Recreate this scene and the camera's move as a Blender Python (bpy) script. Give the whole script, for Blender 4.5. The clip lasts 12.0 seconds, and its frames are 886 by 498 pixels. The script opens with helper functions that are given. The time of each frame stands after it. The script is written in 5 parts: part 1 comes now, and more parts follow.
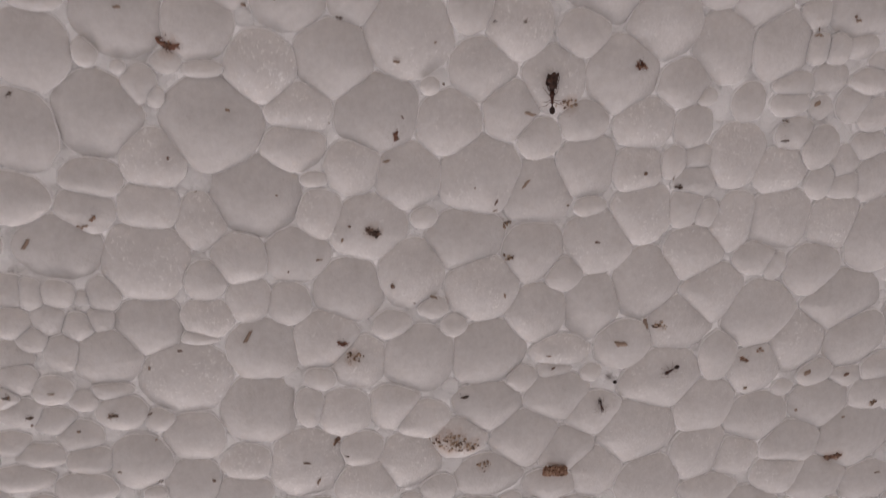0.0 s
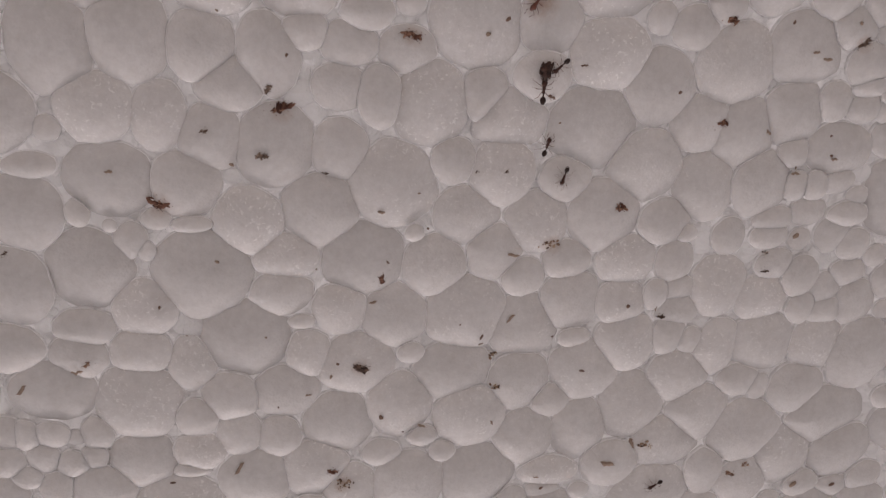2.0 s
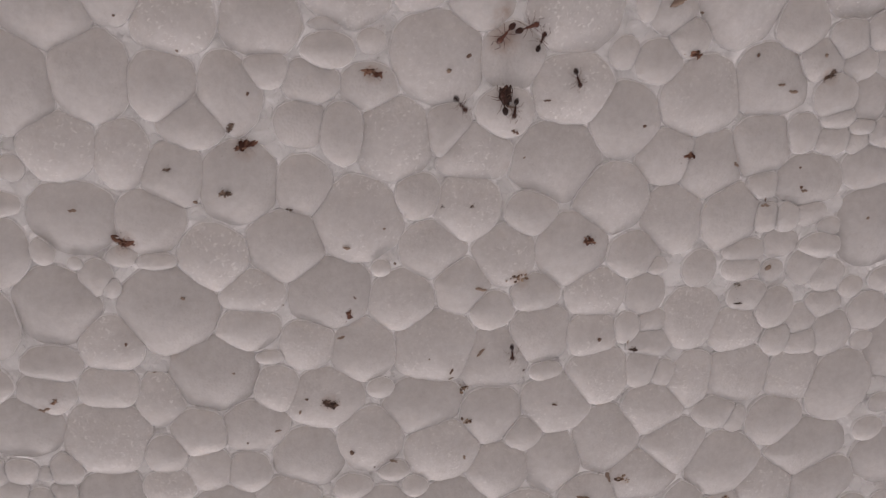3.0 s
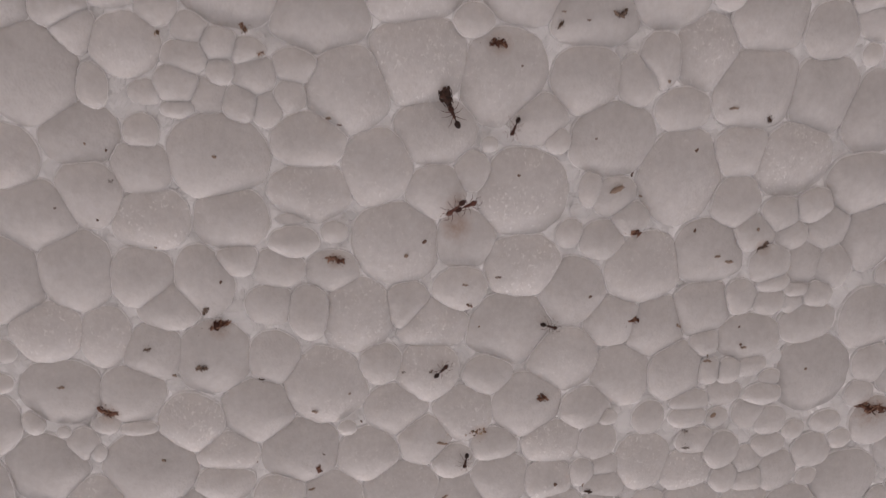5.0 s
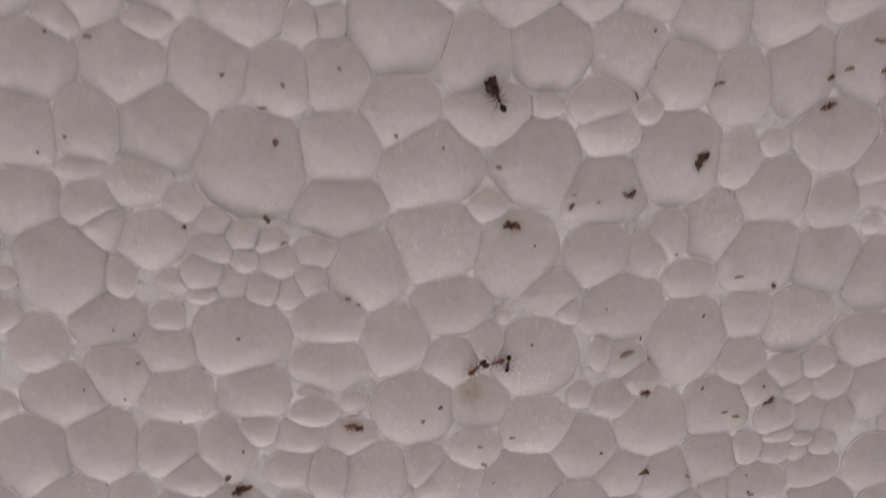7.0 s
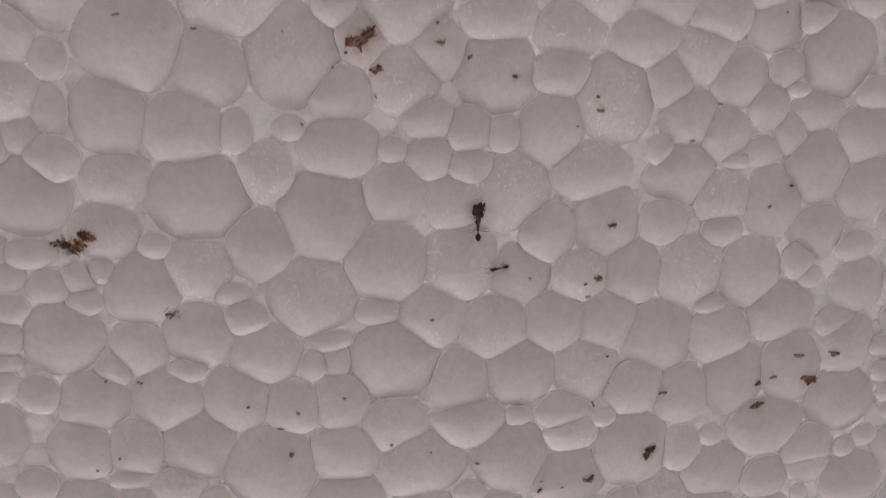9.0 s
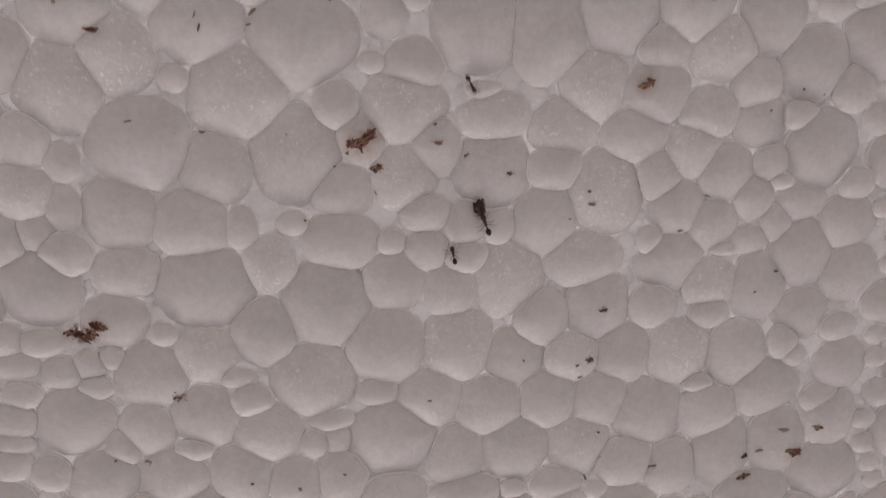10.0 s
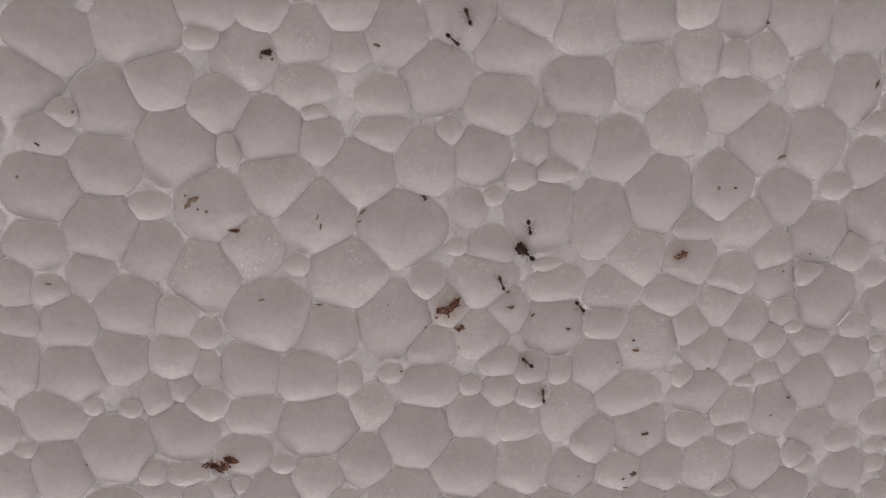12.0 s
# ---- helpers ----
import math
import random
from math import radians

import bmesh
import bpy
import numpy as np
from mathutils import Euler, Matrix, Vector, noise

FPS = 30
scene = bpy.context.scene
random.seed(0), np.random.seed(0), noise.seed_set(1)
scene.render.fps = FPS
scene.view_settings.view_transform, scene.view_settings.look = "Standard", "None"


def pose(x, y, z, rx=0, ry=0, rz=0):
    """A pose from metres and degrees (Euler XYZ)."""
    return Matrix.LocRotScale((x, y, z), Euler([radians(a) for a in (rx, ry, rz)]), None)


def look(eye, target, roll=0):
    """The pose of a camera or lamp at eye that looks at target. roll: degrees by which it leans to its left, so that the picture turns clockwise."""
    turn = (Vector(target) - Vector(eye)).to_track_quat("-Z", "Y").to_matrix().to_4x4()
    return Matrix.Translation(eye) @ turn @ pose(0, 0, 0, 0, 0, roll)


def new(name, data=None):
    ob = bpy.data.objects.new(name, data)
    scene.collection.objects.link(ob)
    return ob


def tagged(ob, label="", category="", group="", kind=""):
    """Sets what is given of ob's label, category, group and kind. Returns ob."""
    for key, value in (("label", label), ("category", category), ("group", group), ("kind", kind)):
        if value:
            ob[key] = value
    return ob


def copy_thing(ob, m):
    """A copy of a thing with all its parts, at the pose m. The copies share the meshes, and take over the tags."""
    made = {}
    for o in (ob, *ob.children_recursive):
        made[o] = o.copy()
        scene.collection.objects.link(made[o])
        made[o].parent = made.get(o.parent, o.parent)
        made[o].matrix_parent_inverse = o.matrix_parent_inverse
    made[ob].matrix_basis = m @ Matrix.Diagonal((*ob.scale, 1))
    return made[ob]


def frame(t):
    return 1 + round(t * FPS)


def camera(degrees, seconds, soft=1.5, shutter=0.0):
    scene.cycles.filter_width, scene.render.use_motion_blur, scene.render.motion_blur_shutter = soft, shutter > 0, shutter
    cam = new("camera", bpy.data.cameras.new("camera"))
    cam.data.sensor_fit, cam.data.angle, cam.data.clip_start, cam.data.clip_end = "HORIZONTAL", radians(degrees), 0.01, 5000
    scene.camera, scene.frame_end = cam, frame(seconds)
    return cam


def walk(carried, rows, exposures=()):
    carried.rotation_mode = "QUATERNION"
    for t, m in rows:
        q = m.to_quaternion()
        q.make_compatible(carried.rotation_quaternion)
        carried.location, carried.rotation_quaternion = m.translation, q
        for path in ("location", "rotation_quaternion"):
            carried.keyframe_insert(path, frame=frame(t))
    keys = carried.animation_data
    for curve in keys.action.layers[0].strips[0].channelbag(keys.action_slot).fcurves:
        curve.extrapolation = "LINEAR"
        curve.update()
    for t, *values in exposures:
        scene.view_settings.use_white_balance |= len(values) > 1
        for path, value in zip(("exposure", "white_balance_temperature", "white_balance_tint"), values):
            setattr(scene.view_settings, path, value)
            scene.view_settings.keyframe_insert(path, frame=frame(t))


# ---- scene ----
# ---- camera ----
cam = camera(55, 12.0, soft=1.2, shutter=0.5)
MM = 0.001
PATH = [
    (0.0, -0.00, -0.00, 63.01, -24.63, -9.57, 1.64),
    (0.5, 1.05, 3.56, 62.12, -23.80, -9.24, 1.38),
    (1.0, 2.10, 6.19, 61.56, -23.67, -9.46, 1.27),
    (1.5, 2.35, 8.06, 61.24, -23.66, -9.22, 1.12),
    (2.0, 1.73, 10.01, 60.55, -23.76, -9.45, 1.13),
    (2.5, 3.05, 10.68, 60.41, -23.20, -9.19, 0.84),
    (4.3, 9.60, 16.75, 61.96, -20.15, -8.13, -0.16),
    (4.5, 8.90, 19.13, 61.70, -20.39, -8.30, -0.19),
    (5.0, 9.14, 23.85, 61.91, -20.65, -8.42, -0.19),
    (5.5, 8.11, 26.38, 61.75, -20.32, -8.51, -0.28),
    (6.0, 7.55, 27.30, 60.23, -19.65, -8.49, -0.49),
    (6.5, 7.74, 30.60, 59.42, -19.59, -8.56, -0.50),
    (7.0, 8.31, 35.86, 59.69, -19.39, -8.56, -0.54),
    (7.5, 7.30, 45.55, 61.32, -19.43, -8.42, -0.53),
    (7.7, 7.27, 48.34, 61.50, -19.26, -8.49, -0.50),
    (9.3, 10.07, 64.64, 64.47, -18.16, -7.76, -0.57),
    (9.5, 8.98, 66.07, 64.27, -18.19, -7.80, -0.46),
    (10.0, 10.11, 69.77, 64.74, -18.10, -7.77, -0.47),
    (10.5, 10.14, 73.15, 65.63, -17.65, -7.62, -0.43),
    (11.0, 5.98, 77.23, 65.96, -17.26, -7.97, -0.44),
    (11.5, 1.89, 83.47, 69.23, -17.21, -7.86, -0.53),
    (12.0, 2.26, 86.89, 73.32, -17.59, -8.01, -1.10),
]
# The panel stands upright and is filmed upside down: its own y points to the ground, its x to the world's -x, its face to -y.
WALL = Matrix(((-1, 0, 0, 0), (0, 0, -1, 0), (0, -1, 0, 0), (0, 0, 0, 1)))
walk(cam, [(t, WALL @ pose(x * MM, y * MM, z * MM, a, b, c)) for t, x, y, z, a, b, c in PATH],
     exposures=[(0.0, -0.635, 6780, 22.4), (12.0, -0.635, 6780, 22.4)])

# ---- light: a hazy high sun a little behind the panel, which rakes down its face and shines into its back; grey sky ----
SUN_ELEVATION, SUN_TURN = 82, 71
world = bpy.data.worlds.new("overcast_sky")
scene.world = world
world.use_nodes = True
wn = world.node_tree.nodes
wl = world.node_tree.links
sky = wn.new("ShaderNodeTexSky")
sky.sky_type = "NISHITA"
sky.sun_disc = False
sky.sun_elevation = radians(SUN_ELEVATION)
sky.sun_rotation = radians(SUN_TURN)
grey = wn.new("ShaderNodeHueSaturation")
grey.inputs["Saturation"].default_value = 0.04
wl.new(sky.outputs[0], grey.inputs["Color"])
wl.new(grey.outputs[0], wn["Background"].inputs["Color"])
wn["Background"].inputs["Strength"].default_value = 0.14
lamp = bpy.data.lights.new("sun", "SUN")
lamp.energy = 4.8
lamp.angle = radians(40)
lamp.color = (1.0, 0.95, 0.9)
sun = new("sun", lamp)
az, el = radians(SUN_TURN), radians(SUN_ELEVATION)
sun.matrix_world = look((0.4 * math.sin(az) * math.cos(el), 0.4 * math.cos(az) * math.cos(el), 0.4 * math.sin(el)), (0, 0, 0))


# ---- materials ----
def shader(name):
    m = bpy.data.materials.new(name)
    m.use_nodes = True
    return m, m.node_tree.nodes, m.node_tree.links, m.node_tree.nodes["Principled BSDF"]


def node(nodes, kind, **values):
    n = nodes.new(kind)
    for key, value in values.items():
        n.inputs[key.replace("_", " ")].default_value = value
    return n


def plain_material(name, colour, dark, rough, scale, bump_depth, sheen=0.5):
    m, n, l, p = shader(name)
    where = n.new("ShaderNodeTexCoord").outputs["Object"]
    grain = node(n, "ShaderNodeTexNoise", Scale=scale, Detail=5.0, Roughness=0.65)
    l.new(where, grain.inputs["Vector"])
    ramp = n.new("ShaderNodeValToRGB")
    ramp.color_ramp.elements[0].position, ramp.color_ramp.elements[1].position = 0.35, 0.7
    ramp.color_ramp.elements[0].color, ramp.color_ramp.elements[1].color = (*dark, 1), (*colour, 1)
    l.new(grain.outputs["Fac"], ramp.inputs["Fac"])
    l.new(ramp.outputs[0], p.inputs["Base Color"])
    p.inputs["Roughness"].default_value = rough
    p.inputs["Specular IOR Level"].default_value = sheen
    bump = node(n, "ShaderNodeBump", Strength=0.6, Distance=bump_depth)
    l.new(grain.outputs["Fac"], bump.inputs["Height"])
    l.new(bump.outputs[0], p.inputs["Normal"])
    return m


# Places on the panel that soil has stained: where, and how far round, in millimetres.
STAINS = [
    (19.3, 1.9, 1.50), (19.4, 3.8, 1.10), (58.3, -18.1, 2.03), (12.6, 57.3, 1.97), (-10.3, 42.3, 1.84), (53.1, -54.7, 1.39),
    (35.0, 61.2, 1.33), (51.9, 26.4, 1.31), (-8.8, 43.1, 1.27), (22.5, 16.0, 1.23), (0.5, -5.4, 1.21), (37.1, 20.5, 1.14),
    (-8.8, -12.3, 1.14), (5.7, -27.2, 0.98), (47.2, 24.2, 0.95), (9.9, -0.3, 0.93), (45.3, -1.2, 0.85), (23.1, -53.0, 1.00),
    (34.9, 61.1, 1.09), (21.3, -17.0, 1.00), (31.7, -37.8, 0.80), (3.9, -39.0, 0.99), (13.1, -48.5, 1.61), (12.6, -48.8, 2.12),
    (14.8, -49.4, 1.30), (16.0, -51.9, 0.86),
]


def foam_material(name, tint, specks):
    m, n, l, p = shader(name)
    where = n.new("ShaderNodeTexCoord").outputs["Object"]
    info = n.new("ShaderNodeObjectInfo")
    cells = node(n, "ShaderNodeTexVoronoi", Scale=4200.0)
    l.new(where, cells.inputs["Vector"])
    grain = node(n, "ShaderNodeTexNoise", Scale=1700.0, Detail=4.0, Roughness=0.6)
    l.new(where, grain.inputs["Vector"])
    cloud = node(n, "ShaderNodeTexNoise", Scale=330.0, Detail=3.0)
    l.new(where, cloud.inputs["Vector"])
    # painted glints of small open cells, crowded on some beads and absent from others
    sparks = node(n, "ShaderNodeTexNoise", Scale=3300.0, Detail=5.0, Roughness=0.68, Distortion=0.5)
    l.new(where, sparks.inputs["Vector"])
    spark = node(n, "ShaderNodeMapRange")
    spark.inputs["From Min"].default_value, spark.inputs["From Max"].default_value = 0.565, 0.75
    l.new(sparks.outputs["Fac"], spark.inputs["Value"])
    crowd = node(n, "ShaderNodeTexNoise", Scale=420.0, Detail=2.0)
    l.new(where, crowd.inputs["Vector"])
    dense = node(n, "ShaderNodeMapRange")
    dense.inputs["From Min"].default_value, dense.inputs["From Max"].default_value = 0.34, 0.6
    l.new(crowd.outputs["Fac"], dense.inputs["Value"])
    amount = n.new("ShaderNodeMath")
    amount.operation = "MULTIPLY"
    amount.inputs[1].default_value = specks
    spread = n.new("ShaderNodeMath")
    spread.operation = "MULTIPLY"
    rare = n.new("ShaderNodeMath")
    rare.operation = "POWER"
    rare.inputs[1].default_value = 2.2
    l.new(info.outputs["Random"], rare.inputs[0])
    l.new(rare.outputs[0], spread.inputs[0])
    l.new(dense.outputs[0], spread.inputs[1])
    l.new(spread.outputs[0], amount.inputs[0])
    mask = n.new("ShaderNodeMath")
    mask.operation = "MULTIPLY"
    mask.use_clamp = True
    l.new(amount.outputs[0], mask.inputs[0])
    l.new(spark.outputs[0], mask.inputs[1])
    shade = n.new("ShaderNodeValToRGB")
    shade.color_ramp.elements[0].position, shade.color_ramp.elements[1].position = 0.3, 0.75
    shade.color_ramp.elements[0].color = (tint[0] * 0.78, tint[1] * 0.77, tint[2] * 0.76, 1)
    shade.color_ramp.elements[1].color = (*tint, 1)
    patch = node(n, "ShaderNodeTexNoise", Scale=1500.0, Detail=5.0, Roughness=0.7)
    l.new(where, patch.inputs["Vector"])
    tone = n.new("ShaderNodeMath")
    tone.operation = "MULTIPLY_ADD"
    tone.inputs[1].default_value = 0.65
    l.new(patch.outputs["Fac"], tone.inputs[0])
    half = n.new("ShaderNodeMath")
    half.operation = "MULTIPLY"
    half.inputs[1].default_value = 0.35
    l.new(cloud.outputs["Fac"], half.inputs[0])
    l.new(half.outputs[0], tone.inputs[2])
    l.new(tone.outputs[0], shade.inputs["Fac"])
    mix = n.new("ShaderNodeMix")
    mix.data_type = "RGBA"
    l.new(mask.outputs[0], mix.inputs["Factor"])
    l.new(shade.outputs[0], mix.inputs["A"])
    # the glints' pale colour
    mix.inputs["B"].default_value = (0.86, 0.85, 0.84, 1)
    # soil has stained the foam round the larger clumps
    last = None
    for sx, sy, sr in STAINS:
        far = n.new("ShaderNodeVectorMath")
        far.operation = "DISTANCE"
        far.inputs[1].default_value = (sx * 0.001, sy * 0.001, 0)
        l.new(where, far.inputs[0])
        near = node(n, "ShaderNodeMapRange")
        near.inputs["From Min"].default_value, near.inputs["From Max"].default_value = sr * 0.001, sr * 0.0003
        l.new(far.outputs["Value"], near.inputs["Value"])
        if last:
            most = n.new("ShaderNodeMath")
            most.operation = "MAXIMUM"
            l.new(last, most.inputs[0])
            l.new(near.outputs[0], most.inputs[1])
            last = most.outputs[0]
        else:
            last = near.outputs[0]
    blot = node(n, "ShaderNodeMapRange")
    blot.inputs["From Min"].default_value, blot.inputs["From Max"].default_value = 0.35, 0.65
    blot.inputs["To Min"].default_value, blot.inputs["To Max"].default_value = 0.1, 0.62
    l.new(grain.outputs["Fac"], blot.inputs["Value"])
    stained = n.new("ShaderNodeMath")
    stained.operation = "MULTIPLY"
    l.new(last, stained.inputs[0])
    l.new(blot.outputs[0], stained.inputs[1])
    dirty = n.new("ShaderNodeMix")
    dirty.data_type = "RGBA"
    l.new(stained.outputs[0], dirty.inputs["Factor"])
    l.new(mix.outputs["Result"], dirty.inputs["A"])
    dirty.inputs["B"].default_value = (0.47, 0.31, 0.22, 1)
    # some beads are denser, and whiter, than others
    vary = node(n, "ShaderNodeMapRange")
    vary.inputs["To Min"].default_value, vary.inputs["To Max"].default_value = 0.965, 1.04
    l.new(info.outputs["Random"], vary.inputs["Value"])
    dense_bead = n.new("ShaderNodeVectorMath")
    dense_bead.operation = "SCALE"
    l.new(dirty.outputs["Result"], dense_bead.inputs[0])
    l.new(vary.outputs[0], dense_bead.inputs["Scale"])
    l.new(dense_bead.outputs[0], p.inputs["Base Color"])
    rough = node(n, "ShaderNodeMapRange")
    rough.inputs["To Min"].default_value, rough.inputs["To Max"].default_value = 0.36, 0.62
    l.new(grain.outputs["Fac"], rough.inputs["Value"])
    l.new(rough.outputs[0], p.inputs["Roughness"])
    p.inputs["Specular IOR Level"].default_value = 0.3
    p.inputs["Subsurface Weight"].default_value = 0.85
    p.inputs["Subsurface Radius"].default_value = (1.0, 0.96, 0.92)
    p.inputs["Subsurface Scale"].default_value = 0.001
    both = n.new("ShaderNodeMath")
    both.operation = "ADD"
    l.new(cells.outputs["Distance"], both.inputs[0])
    l.new(grain.outputs["Fac"], both.inputs[1])
    # a few beads have coarse, crumpled skins
    spin = n.new("ShaderNodeMath")
    spin.operation = "MULTIPLY"
    spin.inputs[1].default_value = 7.31
    l.new(info.outputs["Random"], spin.inputs[0])
    pick = n.new("ShaderNodeMath")
    pick.operation = "FRACT"
    l.new(spin.outputs[0], pick.inputs[0])
    coarse = node(n, "ShaderNodeMapRange")
    coarse.inputs["From Min"].default_value, coarse.inputs["From Max"].default_value = 0.7, 1.0
    coarse.inputs["To Min"].default_value, coarse.inputs["To Max"].default_value = 0.7, 3.4
    l.new(pick.outputs[0], coarse.inputs["Value"])
    crumple = node(n, "ShaderNodeTexNoise", Scale=1150.0, Detail=4.0, Roughness=0.6, Distortion=0.4)
    l.new(where, crumple.inputs["Vector"])
    fold = n.new("ShaderNodeMath")
    fold.operation = "MULTIPLY_ADD"
    l.new(crumple.outputs["Fac"], fold.inputs[0])
    l.new(coarse.outputs[0], fold.inputs[1])
    l.new(both.outputs[0], fold.inputs[2])
    bump = node(n, "ShaderNodeBump", Strength=0.26, Distance=0.0001)
    l.new(fold.outputs[0], bump.inputs["Height"])
    l.new(bump.outputs[0], p.inputs["Normal"])
    return m


FOAM = foam_material("bead_foam", (0.78, 0.767, 0.761), 3.8)
def pith_material(name, thick, thin_spot, white=0.9):
    """Thin foam that lets daylight through: how much where it is thick, and where it is thin."""
    m, n, l, p = shader(name)
    where = n.new("ShaderNodeTexCoord").outputs["Object"]
    grain = node(n, "ShaderNodeTexNoise", Scale=1500.0, Detail=4.0)
    l.new(where, grain.inputs["Vector"])
    # torn film, drawn into folds
    film_fold = node(n, "ShaderNodeTexNoise", Scale=520.0, Detail=3.0, Roughness=0.55, Distortion=1.2)
    l.new(where, film_fold.inputs["Vector"])
    relief = n.new("ShaderNodeMath")
    relief.operation = "MULTIPLY_ADD"
    relief.inputs[1].default_value = 12.0
    l.new(film_fold.outputs["Fac"], relief.inputs[0])
    l.new(grain.outputs["Fac"], relief.inputs[2])
    bump = node(n, "ShaderNodeBump", Strength=0.6, Distance=0.0001)
    l.new(relief.outputs[0], bump.inputs["Height"])
    front = node(n, "ShaderNodeBsdfDiffuse", Color=(white, white * 0.995, white * 0.99, 1))
    behind = node(n, "ShaderNodeBsdfTranslucent", Color=(0.975, 0.975, 0.975, 1))
    l.new(bump.outputs[0], front.inputs["Normal"])
    l.new(bump.outputs[0], behind.inputs["Normal"])
    mix = n.new("ShaderNodeMixShader")
    thin = node(n, "ShaderNodeTexNoise", Scale=420.0, Detail=3.0)
    l.new(where, thin.inputs["Vector"])
    clear = node(n, "ShaderNodeMapRange")
    clear.inputs["From Min"].default_value, clear.inputs["From Max"].default_value = 0.42, 0.6
    clear.inputs["To Min"].default_value, clear.inputs["To Max"].default_value = thick, thin_spot
    l.new(thin.outputs["Fac"], clear.inputs["Value"])
    l.new(clear.outputs[0], mix.inputs[0])
    l.new(front.outputs[0], mix.inputs[1])
    l.new(behind.outputs[0], mix.inputs[2])
    l.new(mix.outputs[0], n["Material Output"].inputs["Surface"])
    return m


# whiter than the beads, so that the hollows look lit from within
INNER = pith_material("inner_foam", 0.4, 1.0, 0.97)
# whiter than the bead faces: the rim light is put into the colour
RIM = pith_material("bead_rim_glow", 0.52, 0.8, 0.98)
# BACK is near-clear and SKIN opaque, to steer daylight inside the unseen slab
BACK = pith_material("panel_back", 0.95, 1.0)
SKIN = plain_material("sun_blocking_edge", (0.86, 0.85, 0.84), (0.78, 0.77, 0.76), 0.7, 900.0, 0.0001, 0.3)
CONCRETE = plain_material("grey_concrete", (0.33, 0.31, 0.29), (0.22, 0.21, 0.2), 0.9, 60.0, 0.001)

def soil_material(name, dark, mid, light):
    """Crumbs of soil: each grain has its own shade."""
    m, n, l, p = shader(name)
    where = n.new("ShaderNodeTexCoord").outputs["Object"]
    grain = node(n, "ShaderNodeTexNoise", Scale=5200.0, Detail=5.0, Roughness=0.7)
    l.new(where, grain.inputs["Vector"])
    island = n.new("ShaderNodeNewGeometry").outputs["Random Per Island"]
    add = n.new("ShaderNodeMath")
    add.operation = "MULTIPLY_ADD"
    add.inputs[1].default_value = 0.55
    half = n.new("ShaderNodeMath")
    half.operation = "MULTIPLY"
    half.inputs[1].default_value = 0.5
    l.new(grain.outputs["Fac"], half.inputs[0])
    l.new(island, add.inputs[0])
    l.new(half.outputs[0], add.inputs[2])
    ramp = n.new("ShaderNodeValToRGB")
    ramp.color_ramp.elements[0].position, ramp.color_ramp.elements[1].position = 0.25, 0.8
    ramp.color_ramp.elements[0].color, ramp.color_ramp.elements[1].color = (*dark, 1), (*light, 1)
    ramp.color_ramp.elements.new(0.55).color = (*mid, 1)
    l.new(add.outputs[0], ramp.inputs["Fac"])
    l.new(ramp.outputs[0], p.inputs["Base Color"])
    p.inputs["Roughness"].default_value = 0.85
    p.inputs["Specular IOR Level"].default_value = 0.25
    bump = node(n, "ShaderNodeBump", Strength=0.6, Distance=0.00008)
    l.new(grain.outputs["Fac"], bump.inputs["Height"])
    l.new(bump.outputs[0], p.inputs["Normal"])
    return m


SOIL = soil_material("brown_soil", (0.055, 0.037, 0.03), (0.17, 0.115, 0.09), (0.38, 0.29, 0.23))
SOIL_RED = soil_material("red_brown_soil", (0.06, 0.025, 0.018), (0.19, 0.09, 0.063), (0.42, 0.26, 0.185))
SOIL_DARK = soil_material("dark_soil", (0.03, 0.019, 0.016), (0.095, 0.06, 0.048), (0.24, 0.16, 0.125))
SOIL_TAN = soil_material("tan_soil", (0.12, 0.064, 0.044), (0.33, 0.195, 0.135), (0.54, 0.39, 0.29))
CRUMB = soil_material("tan_crumbs", (0.10, 0.06, 0.042), (0.36, 0.25, 0.175), (0.6, 0.48, 0.37))
ANT_BODY = plain_material("ant_brown", (0.085, 0.03, 0.02), (0.035, 0.013, 0.009), 0.34, 6000.0, 0.00001, 0.3)
ANT_GASTER = plain_material("ant_dark_brown", (0.04, 0.017, 0.012), (0.016, 0.007, 0.006), 0.28, 4000.0, 0.00001, 0.3)
ANT_LEG = plain_material("ant_leg_brown", (0.24, 0.13, 0.09), (0.13, 0.065, 0.045), 0.4, 6000.0, 0.00001)
ANT_RED = plain_material("ant_red_brown", (0.2, 0.065, 0.038), (0.085, 0.026, 0.016), 0.3, 6000.0, 0.00001)
ANT_EYE = plain_material("ant_eye_black", (0.012, 0.01, 0.01), (0.006, 0.005, 0.005), 0.2, 3000.0, 0.000005)
PREY = plain_material("dead_insect_brown", (0.13, 0.065, 0.048), (0.012, 0.007, 0.006), 0.45, 2600.0, 0.00003, 0.25)
WING = plain_material("smoky_wing", (0.1, 0.06, 0.048), (0.025, 0.015, 0.012), 0.5, 2500.0, 0.00001, 0.2)


# ---- helpers for meshes ----
def part(name, bm, material, parent=None, label="", smooth=True):
    me = bpy.data.meshes.new(name)
    bm.to_mesh(me)
    bm.free()
    me.materials.append(material)
    if smooth:
        me.polygons.foreach_set("use_smooth", [True] * len(me.polygons))
    ob = new(name, me)
    ob.parent = parent
    if label:
        ob["label"] = label
    return ob


